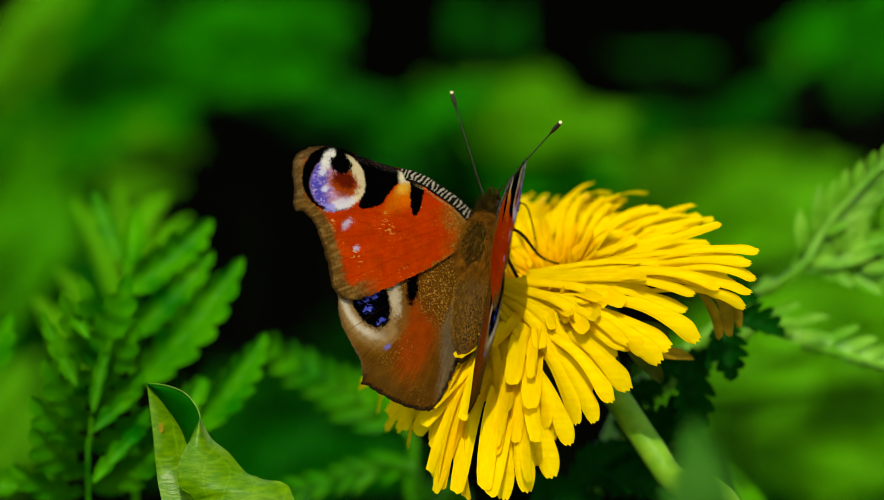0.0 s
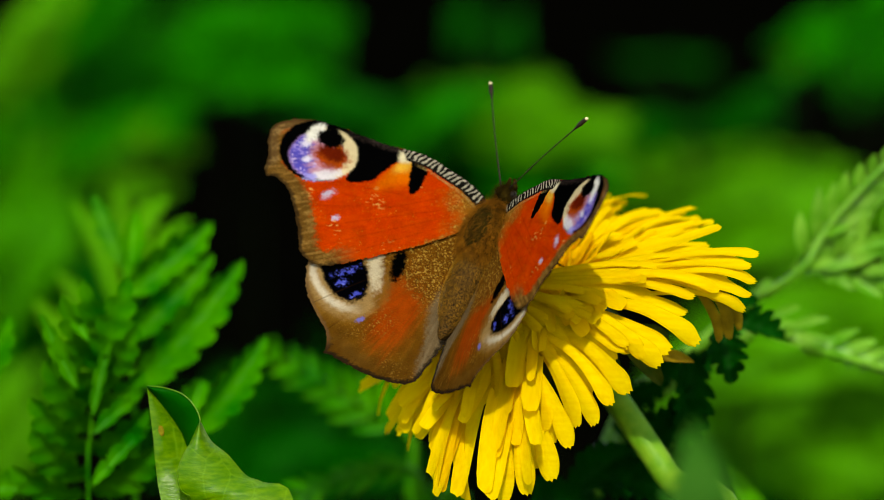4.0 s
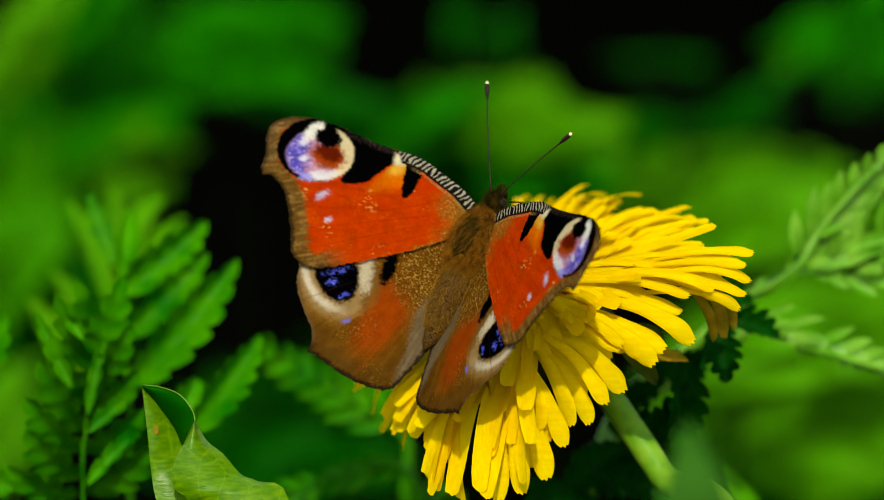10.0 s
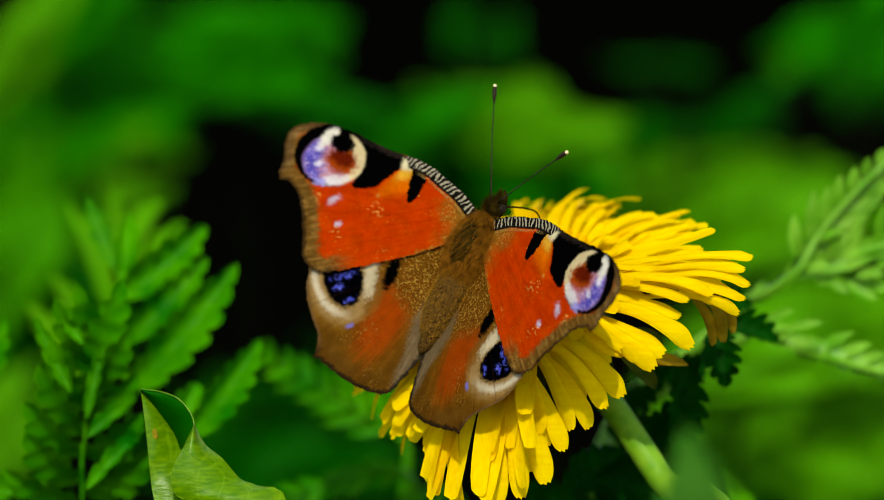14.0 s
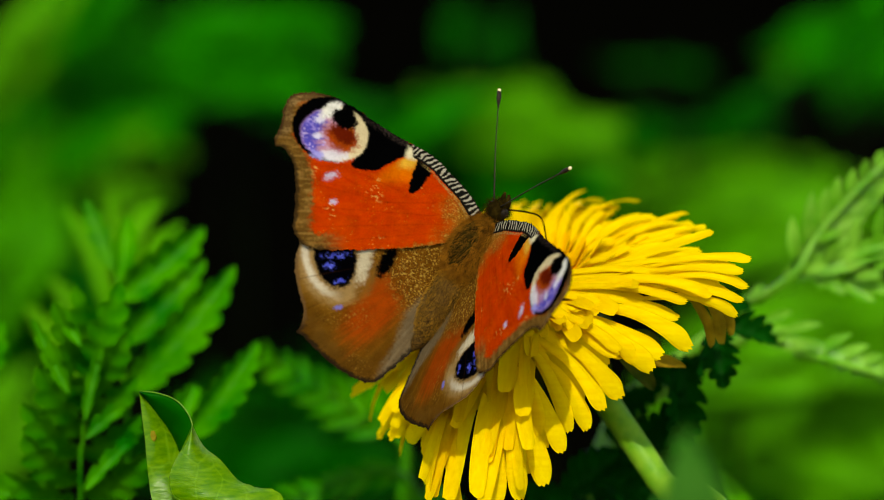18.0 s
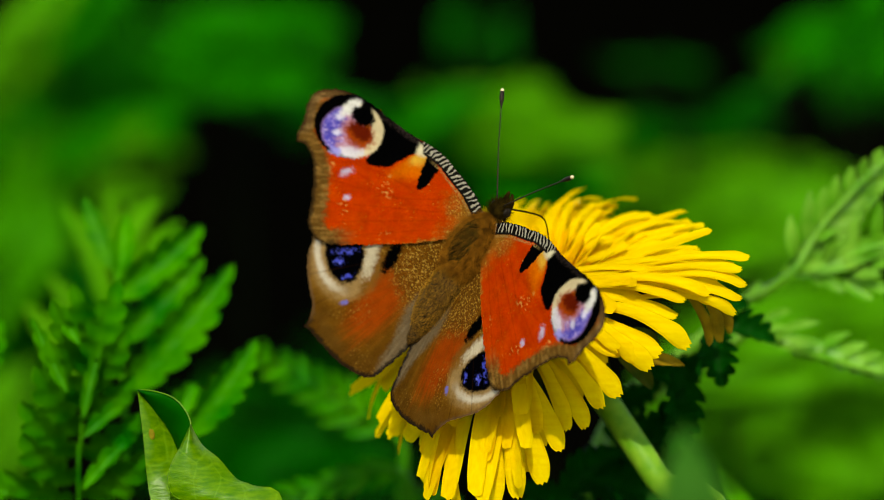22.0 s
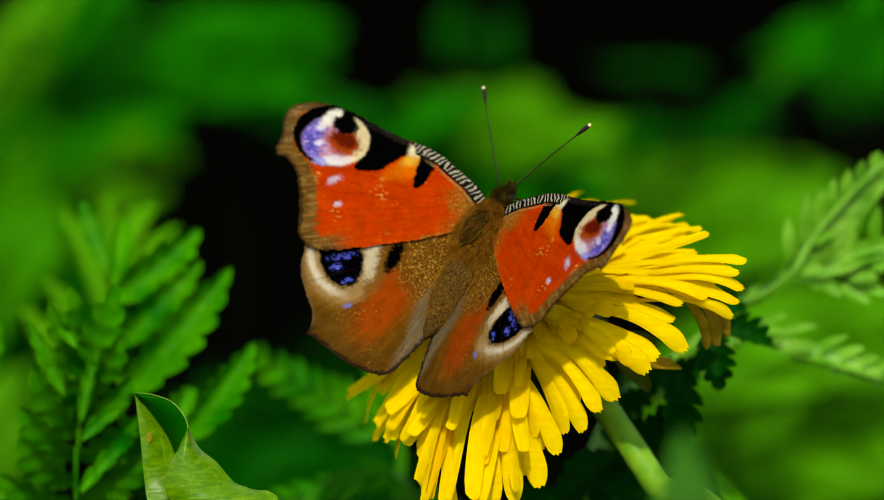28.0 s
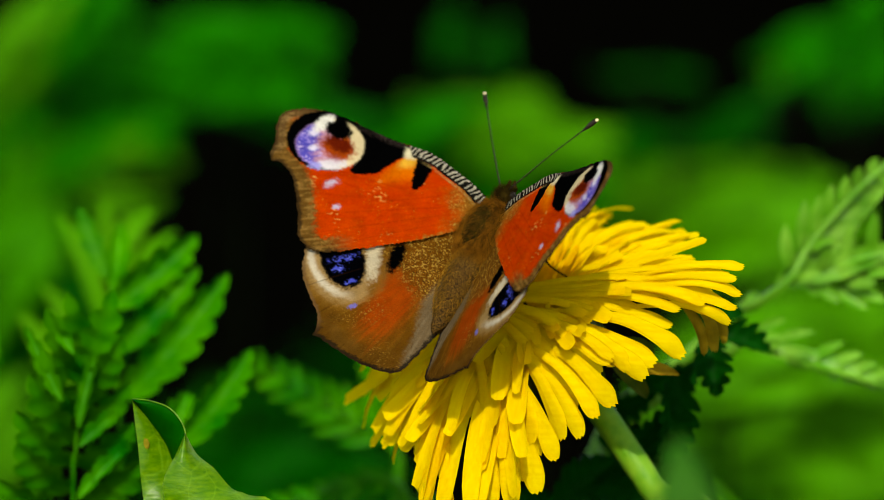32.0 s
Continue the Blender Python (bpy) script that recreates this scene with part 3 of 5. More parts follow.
def floret(rnd, length, width, start, end, mat, curl=0.0):
    """A strap-shaped floret: it rises along the axis (z), bends outwards (x), and ends in five teeth."""
    n, verts, faces = 14, [], []
    x = z = 0.0
    twist, wave = rnd.uniform(-0.5, 0.5), rnd.uniform(0, 6)
    sway = rnd.uniform(-0.10, 0.10)
    for i in range(n + 1):
        u = i / n
        k = min(1, u * 1.25)
        a = radians(start + (end - start) * k * k * (3 - 2 * k) + curl * max(0, u - 0.6) / 0.4 + 4 * math.sin(5 * u + wave))
        if i:
            x += math.sin(a) * length / n
            z += math.cos(a) * length / n
        w = width / 2 * min(1, 0.30 + 1.0 * u ** 0.7) * (1 if u < 0.86 else 1 - 0.2 * ((u - 0.86) / 0.14) ** 2)
        t = twist * u
        nx, nz = -math.cos(a), math.sin(a)
        for s in (-1, -0.5, 0, 0.5, 1):
            h = 0.26 * width * (abs(s) ** 1.5 - 0.4) * (1 - 0.75 * u) + w * s * math.sin(t) + 0.04 * width * math.cos(s * 6)
            tooth = rnd.uniform(0.0, 0.45) - 0.18 * width * abs(s) ** 3 if i == n else 0
            y = w * s * math.cos(t) + sway * length * u * u
            verts.append((x + nx * h + math.sin(a) * tooth, y, z + nz * h + math.cos(a) * tooth))
    for i in range(n):
        for j in range(4):
            q = i * 5 + j
            faces.append((q, q + 5, q + 6, q + 1))
    return mesh("floret", [Vector(v) * MM for v in verts], faces, mat)


def spread(start, end, length, curl=0.0):
    """How far out and up such a floret ends."""
    x = z = 0.0
    for i in range(20):
        u = (i + 0.5) / 20
        k = min(1, u * 1.25)
        a = radians(start + (end - start) * k * k * (3 - 2 * k) + curl * max(0, u - 0.6) / 0.4)
        x, z = x + math.sin(a) * length / 20, z + math.cos(a) * length / 20
    return x, z


def strap(name, pts, width, mat, rnd, face=(-0.25, 0.55, 0.80)):
    """A broad floret along a curve on the stage in millimetres: a shallow channel that ends in blunt teeth."""
    n = 22
    line = glide(pts, n)
    across = (-1, -0.68, -0.34, 0, 0.34, 0.68, 1)
    lean, verts, faces = rnd.uniform(-0.5, 0.5), [], []
    for i, c in enumerate(line):
        u = i / n
        d = (line[min(i + 1, n)] - line[max(i - 1, 0)]).normalized()
        up = Vector(face)
        up = (up - d * up.dot(d)).normalized()
        side = d.cross(up)
        side, up = side * math.cos(lean) + up * math.sin(lean), up * math.cos(lean) - side * math.sin(lean)
        w = width / 2 * min(1, 0.26 + 0.98 * u) * (1 if u < 0.8 else 1 - 0.38 * ((u - 0.8) / 0.2) ** 2)
        for k, s in enumerate(across):
            tooth = rnd.uniform(0.05, 0.25) + 0.32 * (k % 2) - 0.3 * s * s if i == n else 0.0
            verts.append(c + side * (w * s) + up * (0.30 * width * (0.5 - abs(s) ** 1.6) * (1 - 0.5 * u) + 0.06 * width * math.cos(s * 9)) + d * tooth)
    m = len(across)
    for i in range(n):
        for j in range(m - 1):
            q = i * m + j
            faces.append((q, q + 1, q + m + 1, q + m))
    return mesh(name, [v * MM for v in verts], faces, mat)


def dandelion():
    rnd = random.Random(4)
    foot = to_soil((56, -75, -8))
    ob = thing("dandelion", STAGE @ Matrix.Translation(foot * MM), "open yellow dandelion on a pale green stem", "flower")
    far = Vector((0.30, 0.85, -0.40))               # across the face, away from the camera
    far = (far - AXIS * far.dot(AXIS)).normalized()
    up = Matrix((far, AXIS.cross(far), AXIS)).transposed().to_4x4()
    c = CUP - foot
    face = Matrix.Translation(c * MM) @ up
    base = Matrix.Translation((c - STALK * 7) * MM) @ STALK.to_track_quat("Y", "Z").to_matrix().to_4x4()
    line = [Vector((0, 0, 0)), Vector((-2, 60, 0)), Vector((46, -54, -6)) - foot, Vector((33.0, -33.6, -13)) - foot, Vector((24.4, -20.6, -18)) - foot, c - STALK * 12, c - STALK * 8]
    part("stem", tube("stem", [p * MM for p in line], [2.4 * MM, 2.1 * MM, 1.85 * MM], STEM, 50, 14), ob)
    part("cup", blob("cup", 6.2 * MM, 7.5 * MM, 6.2 * MM, BRACT, 2, 0.1), ob, base)
    rings = [  # count, radius on the cup, length, width, first angle, last angle
        (54, 6.2, 28.0, 2.5, 60, 112, PETAL), (50, 5.9, 26.5, 2.5, 57, 107, PETAL), (46, 5.5, 24.5, 2.5, 54, 101, PETAL),
        (44, 5.0, 22.0, 2.5, 50, 95, PETAL), (40, 4.5, 19.5, 2.4, 45, 88, PETAL), (36, 4.0, 16.5, 2.3, 39, 80, PETAL),
        (62, 3.5, 14.5, 1.7, 33, 72, PETAL), (58, 3.2, 12.5, 1.6, 29, 64, PETAL), (52, 2.7, 10.5, 1.5, 22, 54, PETAL_IN), (42, 1.9, 8.5, 1.4, 13, 36, PETAL_IN), (24, 1.0, 7.0, 1.3, 5, 18, PETAL_IN)]
    angles, reach = [p[0] for p in REACH], [p[1] for p in REACH]
    for r, (count, rad, length, width, start, end, mat) in enumerate(rings):
        extra = 70 if r < 7 else 0                  # fuller on the far side and on the side that hangs towards the camera
        for i in range(count + extra):
            a = 360 * (i + rnd.uniform(-0.35, 0.35)) / count + r * 5 if i < count else rnd.uniform(0, 360)
            last = end + rnd.uniform(-7, 7)
            bend = rnd.choice((0, 10, 40, -30, 60)) if r > 6 else rnd.uniform(-5, 32)
            out, rise = spread(start, last, length, bend)
            tip = up.to_3x3() @ Vector((math.cos(radians(a)) * (rad + out), math.sin(radians(a)) * (rad + out), rise))
            way = (math.degrees(math.atan2(tip.y, tip.x)) + 45) % 360 - 45
            if i >= count and not (200 < way < 290 and r < 5 and i % 3 == 0) and not 25 < way < 150:
                continue
            loose = (way < 9 or way > 258) and r < 5   # the side over the stem carries few, wide florets of its own
            if loose:
                continue
            grow = np.interp(way, angles, reach) * (length + rad) / 34.2 / math.hypot(tip.x, tip.y)
            long = length * min(1.2, max(0.6, grow)) if r < 7 else length
            if 0 < way < 130 and r < 6:
                long *= rnd.uniform(0.80, 1.05)
            me = floret(rnd, long * rnd.uniform(0.90, 1.04), width * rnd.uniform(0.8, 1.1) * (0.72 if 20 < way < 150 else 1.12), start + rnd.uniform(-5, 5), last, mat, bend)
            part("floret", me, ob, face @ pose(0, 0, 0, 0, 0, a) @ pose(rad * MM, 0, 0, rnd.uniform(-8, 8), 0, rnd.uniform(-6, 6)))
    # wide florets that hang over the stem: tip right and up, width, length as a share of the way to the middle
    hang = ((45.4, -0.4, 1.5, 0.5), (44.2, -2.2, 1.5, 0.55), (45.0, -4.4, 1.6, 0.5), (44.2, -6.4, 1.6, 0.6), (43.4, -8.6, 1.7, 0.5), (39.6, -5.6, 2.0, 0.7), (36.6, -13.4, 2.8, 0.8), (31.0, -16.6, 2.8, 0.8), (28.4, -15.4, 2.4, 0.75),
            (26.2, -13.6, 2.2, 0.8), (26.4, -20.6, 2.8, 0.8), (23.8, -22.2, 2.5, 0.75), (21.5, -25.2, 2.5, 0.75), (17.8, -28.4, 2.8, 0.8), (15.2, -33.2, 2.7, 0.85), (11.6, -35.2, 2.8, 0.8), (8.2, -36.4, 2.6, 0.8))
    mid = Vector((4.5, -4.0, -4.0))
    for k, (x, y, w, share) in enumerate(hang):
        for layer in (0, 1, 2):
            tip = Vector((x, y, 4.0 - 0.12 * y + rnd.uniform(-1.2, 1.2)))
            if layer:
                nx, ny = hang[min(k + 1, len(hang) - 1)][:2]
                tip = Vector(((x + nx) / 2, (y + ny) / 2, 5.5 - 0.12 * y))
                tip = mid + (tip - mid) * (rnd.uniform(0.55, 0.86) if layer == 1 else rnd.uniform(0.86, 0.97)) - Vector((0, 0, 2.5 * (layer - 1)))
            d = tip - mid
            root = mid + d * (1 - share * 0.88) * (0.5 if layer else 1.0)
            bow = Vector((0.10, 0.20, 0.22)) * d.length * rnd.uniform(0.2, 0.5) * min(1.0, 0.55 - y / 18)
            pts = [root - foot, root.lerp(tip, 0.5) + bow * 0.8 - foot, root.lerp(tip, 0.82) + bow * 0.55 - foot, tip - foot]
            part("floret", strap("floret", pts, w * rnd.uniform(1.02, 1.22), PETAL, rnd), ob)
    for i in range(15):
        a = 360 * (i + rnd.uniform(-0.2, 0.2)) / 15
        me = leaflet((0, 0, 0), (rnd.uniform(7, 9), 0, 0), 2.6, 1, BRACT, (0, 0, 1), 0.2, 0.0, 0.15)
        part("bract", me, ob, face @ pose(0, 0, 0, 0, 0, a) @ pose(5.0 * MM, 0, -3.0 * MM, 0, rnd.uniform(15, 70), 0))
    for pts, w in ((((35, -3.0, -2), (38.6, -5.0, -2), (41.2, -8.6, -3), (41.9, -12.8, -4)), 1.9), (((34, -4.0, -3), (37.2, -6.0, -3), (39.6, -9.6, -4), (40.4, -13.2, -5)), 1.9), (((36.5, -3.4, -3), (40.4, -5.6, -3), (42.8, -8.6, -4), (43.4, -11.6, -5)), 1.5)):
        part("withered_floret", strap("withered_floret", [Vector(p) - foot for p in pts], w, WITHERED, rnd), ob, None, "drooping brownish floret")
    for a, b, w, mat in (((28, -15, -6), (37.4, -16.2, -8), 2.0, WITHERED), ((26, -12, -5), (34, -13.5, -8), 3.6, BRACT), ((27, -14, -5), (33, -20.5, -9), 2.6, BRACT)):
        part("bract", leaflet(Vector(a) - foot, Vector(b) - foot, w, 1, mat, (0, 0.3, 1), 0.3, 0.0, 0.18), ob, None, "curled back brownish bract")


dandelion()

# ---------------------------------------------------------------- butterfly
def grain(x, y, cell, seed=0):
    """Smooth noise from -1 to 1 over arrays of places."""
    def h(i, j):
        v = np.sin(i * 127.1 + j * 311.7 + seed * 74.7) * 43758.5453
        return (v - np.floor(v)) * 2 - 1
    gx, gy = x / cell, y / cell
    i, j = np.floor(gx), np.floor(gy)
    u, v = gx - i, gy - j
    u, v = u * u * (3 - 2 * u), v * v * (3 - 2 * v)
    return (h(i, j) * (1 - u) + h(i + 1, j) * u) * (1 - v) + (h(i, j + 1) * (1 - u) + h(i + 1, j + 1) * u) * v


def edge_distance(x, y, poly):
    """Signed distance to a closed outline, positive inside."""
    p = np.array(poly, float)
    best = np.full(x.shape, 1e9)
    inside = np.zeros(x.shape, bool)
    for (ax, ay), (bx, by) in zip(p, np.roll(p, -1, 0)):
        dx, dy = bx - ax, by - ay
        t = np.clip(((x - ax) * dx + (y - ay) * dy) / (dx * dx + dy * dy + 1e-9), 0, 1)
        best = np.minimum(best, (x - ax - t * dx) ** 2 + (y - ay - t * dy) ** 2)
        cross = (ay > y) != (by > y)
        inside ^= cross & (x < dx * (y - ay) / (dy if abs(dy) > 1e-9 else 1e-9) + ax)
    return np.where(inside, 1, -1) * np.sqrt(best)


def step(v, lo, hi):
    t = np.clip((v - lo) / (hi - lo), 0, 1)
    return t * t * (3 - 2 * t)


def oval(x, y, cx, cy, rx, ry, turn=0.0):
    """Distance inside an oval, about in chart units."""
    c, s = math.cos(radians(turn)), math.sin(radians(turn))
    u, v = (x - cx) * c + (y - cy) * s, -(x - cx) * s + (y - cy) * c
    return (1 - np.sqrt((u / rx) ** 2 + (v / ry) ** 2)) * min(rx, ry)


def smooth_outline(pts, n=8):
    q = [Vector((*p, 0)) for p in pts]
    return [(v.x, v.y) for v in glide(q + [q[0]], n * len(q))[:-1]]


# outlines on a chart of twelfths of a millimetre (x towards the body, y towards the tail)
FORE = smooth_outline([(856, 392), (836, 352), (812, 322), (788, 293), (764, 274), (742, 262), (716, 247), (688, 227), (660, 207), (632, 190), (606, 179), (582, 175),
                       (558, 178), (542, 190), (535, 212), (530, 236), (518, 266), (534, 276), (545, 294), (550, 318), (550, 346), (548, 376), (545, 398), (541, 412), (549, 432),
                       (562, 447), (584, 452), (640, 451), (700, 447), (752, 441), (796, 433), (846, 420)])
HIND = smooth_outline([(842, 440), (800, 400), (720, 385), (620, 395), (562, 425), (545, 452), (541, 488), (544, 520), (551, 548), (552, 570), (547, 588), (540, 599), (552, 607),
                       (575, 632), (600, 655), (626, 673), (648, 682), (669, 680), (694, 659), (718, 636), (740, 616), (757, 592), (772, 556), (790, 526), (812, 492)])


def fore_colours(x, y):
    rag = grain(x, y, 1.7, 1) * 1.3 + grain(x, y, 5, 2) * 1.0
    fine = grain(x, y, 1.6, 3)
    col = np.empty(x.shape + (3,))
    col[:] = (0.58, 0.036, 0.001)

    def lay(c, w):
        col[:] = col * (1 - w[..., None]) + np.array(c) * w[..., None]
    streak = grain(x * 0.25 + y * 0.15, y * 1.2 - x * 0.2, 5, 4)
    lay((0.64, 0.062, 0.002), 0.30 * step(streak, -0.6, 0.9) + 0.35 * step(y, 380, 450) + 0.3 * step(grain(x, y, 45, 15), 0.0, 0.9))
    lay((0.85, 0.34, 0.06), 0.5 * step(fine, 0.74, 0.95) * step(grain(x, y, 22, 5), 0.0, 0.6))
    scratch = step(grain(x * 0.45 + y * 0.30, y * 0.95 - x * 0.35, 2.4, 41), 0.55, 0.8) * step(grain(x, y, 34, 42), 0.15, 0.7)
    lay((0.90, 0.42, 0.10), 0.7 * scratch)
    # golden scales towards the body
    base = step(x + 0.25 * (y - 400) + 10 * grain(x, y, 9, 6), 765, 820)
    lay((0.30, 0.105, 0.010), base)
    lay((0.10, 0.035, 0.005), base * step(fine, 0.4, 0.7) * 0.7)
    lay((0.62, 0.36, 0.07), base * step(grain(x, y, 1.7, 35), 0.4, 0.65) * 0.85)
    low = step(y + 0.10 * (x - 700) + 6 * grain(x, y, 7, 7), 438, 452) * step(x, 690, 740)
    lay((0.30, 0.13, 0.018), low * 0.7)
    lay((0.52, 0.27, 0.04), low * step(fine, 0.1, 0.5))
    # brown outer margin
    d = edge_distance(x, y, FORE)
    margin = step(27 - d + rag * 3, -8, 6) * step(y, 180, 205) * step(640 - x, 0, 60) * (1 - step(y, 447, 462) * step(x, 590, 620))
    shade = 0.5 + 0.5 * grain(x * 0.4, y * 1.5, 6, 8)
    lay((0.15, 0.068, 0.012), margin)
    lay((0.38, 0.20, 0.048), margin * step(shade + 0.3 * fine, 0.2, 1.0) * 0.75)
    lay((0.025, 0.014, 0.006), margin * step(6 - d + rag * 1.5, -3, 3) * 0.85)
    lay((0.13, 0.065, 0.02), step(17 - d + rag, -2, 4) * step(664 - x, 0, 40) * step(262 - y, 0, 20))
    apex = step(19 - d + rag, -2, 5) * step(664 - x, 0, 40) * step(262 - y, 0, 20)
    lay((0.36, 0.21, 0.07), apex * step(shade + 0.4 * fine, 0.3, 1.0) * 0.8)
    lay((0.05, 0.025, 0.008), apex * step(5 - d + rag, -2, 3) * 0.8)
    # black patch along the front edge
    patch = edge_distance(x, y, smooth_outline([(645, 194), (690, 226), (745, 266), (744, 280), (722, 288), (702, 300), (676, 312), (642, 303), (652, 282), (664, 246)], 4)) + rag
    lay((0.001, 0.001, 0.001), step(patch, -1, 1.5))
    lay((0.045, 0.03, 0.025), step(12 - d + rag, -2, 4) * step(x, 655, 680) * step(748 - x, 0, 6) * step(310 - y, 0, 6) * step(fine, -0.4, 0.6) * 0.9)
    # eye spot
    e = oval(x, y, 609, 240, 60, 57, 20) + rag
    lay((0.001, 0.001, 0.001), step(e, -1, 1.5) * step(676 - x, 0, 6))
    ring = oval(x, y, 625, 247, 47, 50, -20) + rag
    lay((0.82, 0.64, 0.36), step(ring, -1, 3))
    core = oval(x, y, 607, 248, 44, 43, -15) + rag * 1.2
    inside = step(core, -3, 4)
    drift = x + rag * 3 + 8 * grain(x * 0.4, y, 4.0, 14)
    fan = 0.7 * grain(x * 0.3 + y * 0.03, y - 0.12 * x, 2.8, 17) + 0.5 * grain(x, y, 2.4, 19)
    lay((0.62, 0.30, 0.40), inside)
    lay((0.66, 0.16, 0.012), inside * step(oval(x, y, 646, 254, 18, 32, 20) + rag * 2, -5, 5))
    lay((0.10, 0.08, 0.52), inside * step(596 - drift + 0.25 * (244 - y), -12, 10))
    lay((0.42, 0.30, 0.80), inside * step(600 - drift, -10, 10) * step(fan + 0.4 * grain(x, y, 8, 16), -0.1, 0.7) * 0.75)
    lay((0.78, 0.58, 0.82), inside * step(616 - drift, -12, 12) * step(fan + 0.5 * grain(x, y, 10, 18), 0.4, 0.9) * 0.6)
    lay((0.90, 0.80, 0.98), step(oval(x, y, 594, 224, 9, 7, 20) + rag * 2, -3, 4) * 0.9 + step(oval(x, y, 590, 252, 8, 5) + rag, -3, 3) * 0.9)
    lay((0.95, 0.88, 0.78), step(oval(x, y, 614, 207, 21, 12, -32) + rag * 1.5, -3, 4))
    lay((0.42, 0.055, 0.006), step(oval(x, y, 628, 255, 28, 21, 35) + rag * 3, -7, 7))
    lay((0.13, 0.010, 0.002), step(oval(x, y, 631, 248, 22, 15, 35) + rag * 2, -5, 6))
    lay((0.001, 0.001, 0.001), step(np.maximum(oval(x, y, 635, 222, 24, 16, 26), oval(x, y, 641, 208, 11, 13, -30)) + rag * 1.8, -2, 3))
    lay((0.92, 0.84, 0.90), step(oval(x, y, 612, 287, 30, 9, 4) + rag * 2, -3, 4) * 0.9)
    lay((0.30, 0.26, 0.85), step(oval(x, y, 588, 285, 12, 7, 30) + rag * 2, -3, 4) * 0.8)
    # cream wedge and black bar
    clear = 1 - step(patch, -5, 1)
    lay((0.86, 0.20, 0.006), step(edge_distance(x, y, [(745, 272), (754, 300), (744, 326), (690, 324), (712, 298)]) + rag * 2, -18, 12) * 0.7 * clear)
    lay((0.92, 0.50, 0.05), step(edge_distance(x, y, [(742, 270), (754, 296), (744, 306), (718, 302), (726, 288)]) + rag * 2, -9, 8) * 0.85 * clear)
    lay((0.86, 0.74, 0.46), step(edge_distance(x, y, smooth_outline([(737, 267), (752, 280), (752, 288), (744, 291), (733, 288), (731, 279)], 4)) + rag, -4, 5))
    bar = edge_distance(x, y, smooth_outline([(752, 288), (772, 308), (762, 328), (748, 346), (738, 350), (734, 340), (740, 318)], 4)) + rag
    lay((0.001, 0.001, 0.001), step(bar, -1, 1.5))
    # banded front edge
    cost = step(21 - d + 0.5 * rag, -1, 1) * step(34 - (y - 262 - 1.14 * (x - 742)), 0, 4) * step(x, 741, 745) * step(438 - y, 0, 6) * step(y, 255, 262)
    lay((0.010, 0.009, 0.007), cost)
    along = (x - 742) * 0.64 + (y - 262) * 0.77
    teeth = np.sin(along * 2 * math.pi / 8.4 + 2.4 * grain(x, y, 9, 11) + (d - 10) * 0.14) + 0.5 * grain(x, y, 2.5, 12)
    lay((0.48, 0.42, 0.31), cost * step(teeth, 0.15, 0.6) * step(d, 0.5, 2) * step(18 - d, 0, 2))
    lay((0.45, 0.30, 0.10), step(3 - np.abs(d - 24), 0, 1.5) * step(x, 752, 770) * step(398 - y, 0, 10) * step(fine, -0.5, 0.3) * 0.7)
    # white dots
    lay((0.62, 0.48, 0.62), step(oval(x, y, 608, 321, 13, 7, -15) + rag * 2, -3, 6))
    lay((0.66, 0.50, 0.66), step(oval(x, y, 611, 367, 6, 5.5) + rag * 1.2, -2, 3))
    # veins
    for ax, ay, bx, by in ((790, 415, 575, 440), (770, 402, 572, 412), (775, 387, 570, 376), (780, 365, 700, 366), (700, 366, 575, 335), (700, 366, 600, 305), (720, 345, 640, 308)):
        t = np.clip(((x - ax) * (bx - ax) + (y - ay) * (by - ay)) / ((bx - ax) ** 2 + (by - ay) ** 2), 0, 1)
        v = np.hypot(x - ax - t * (bx - ax), y - ay - t * (by - ay))
        lay((0.24, 0.018, 0.002), step(1.6 - v + 0.5 * rag, 0, 1.4) * 0.28)
    return col


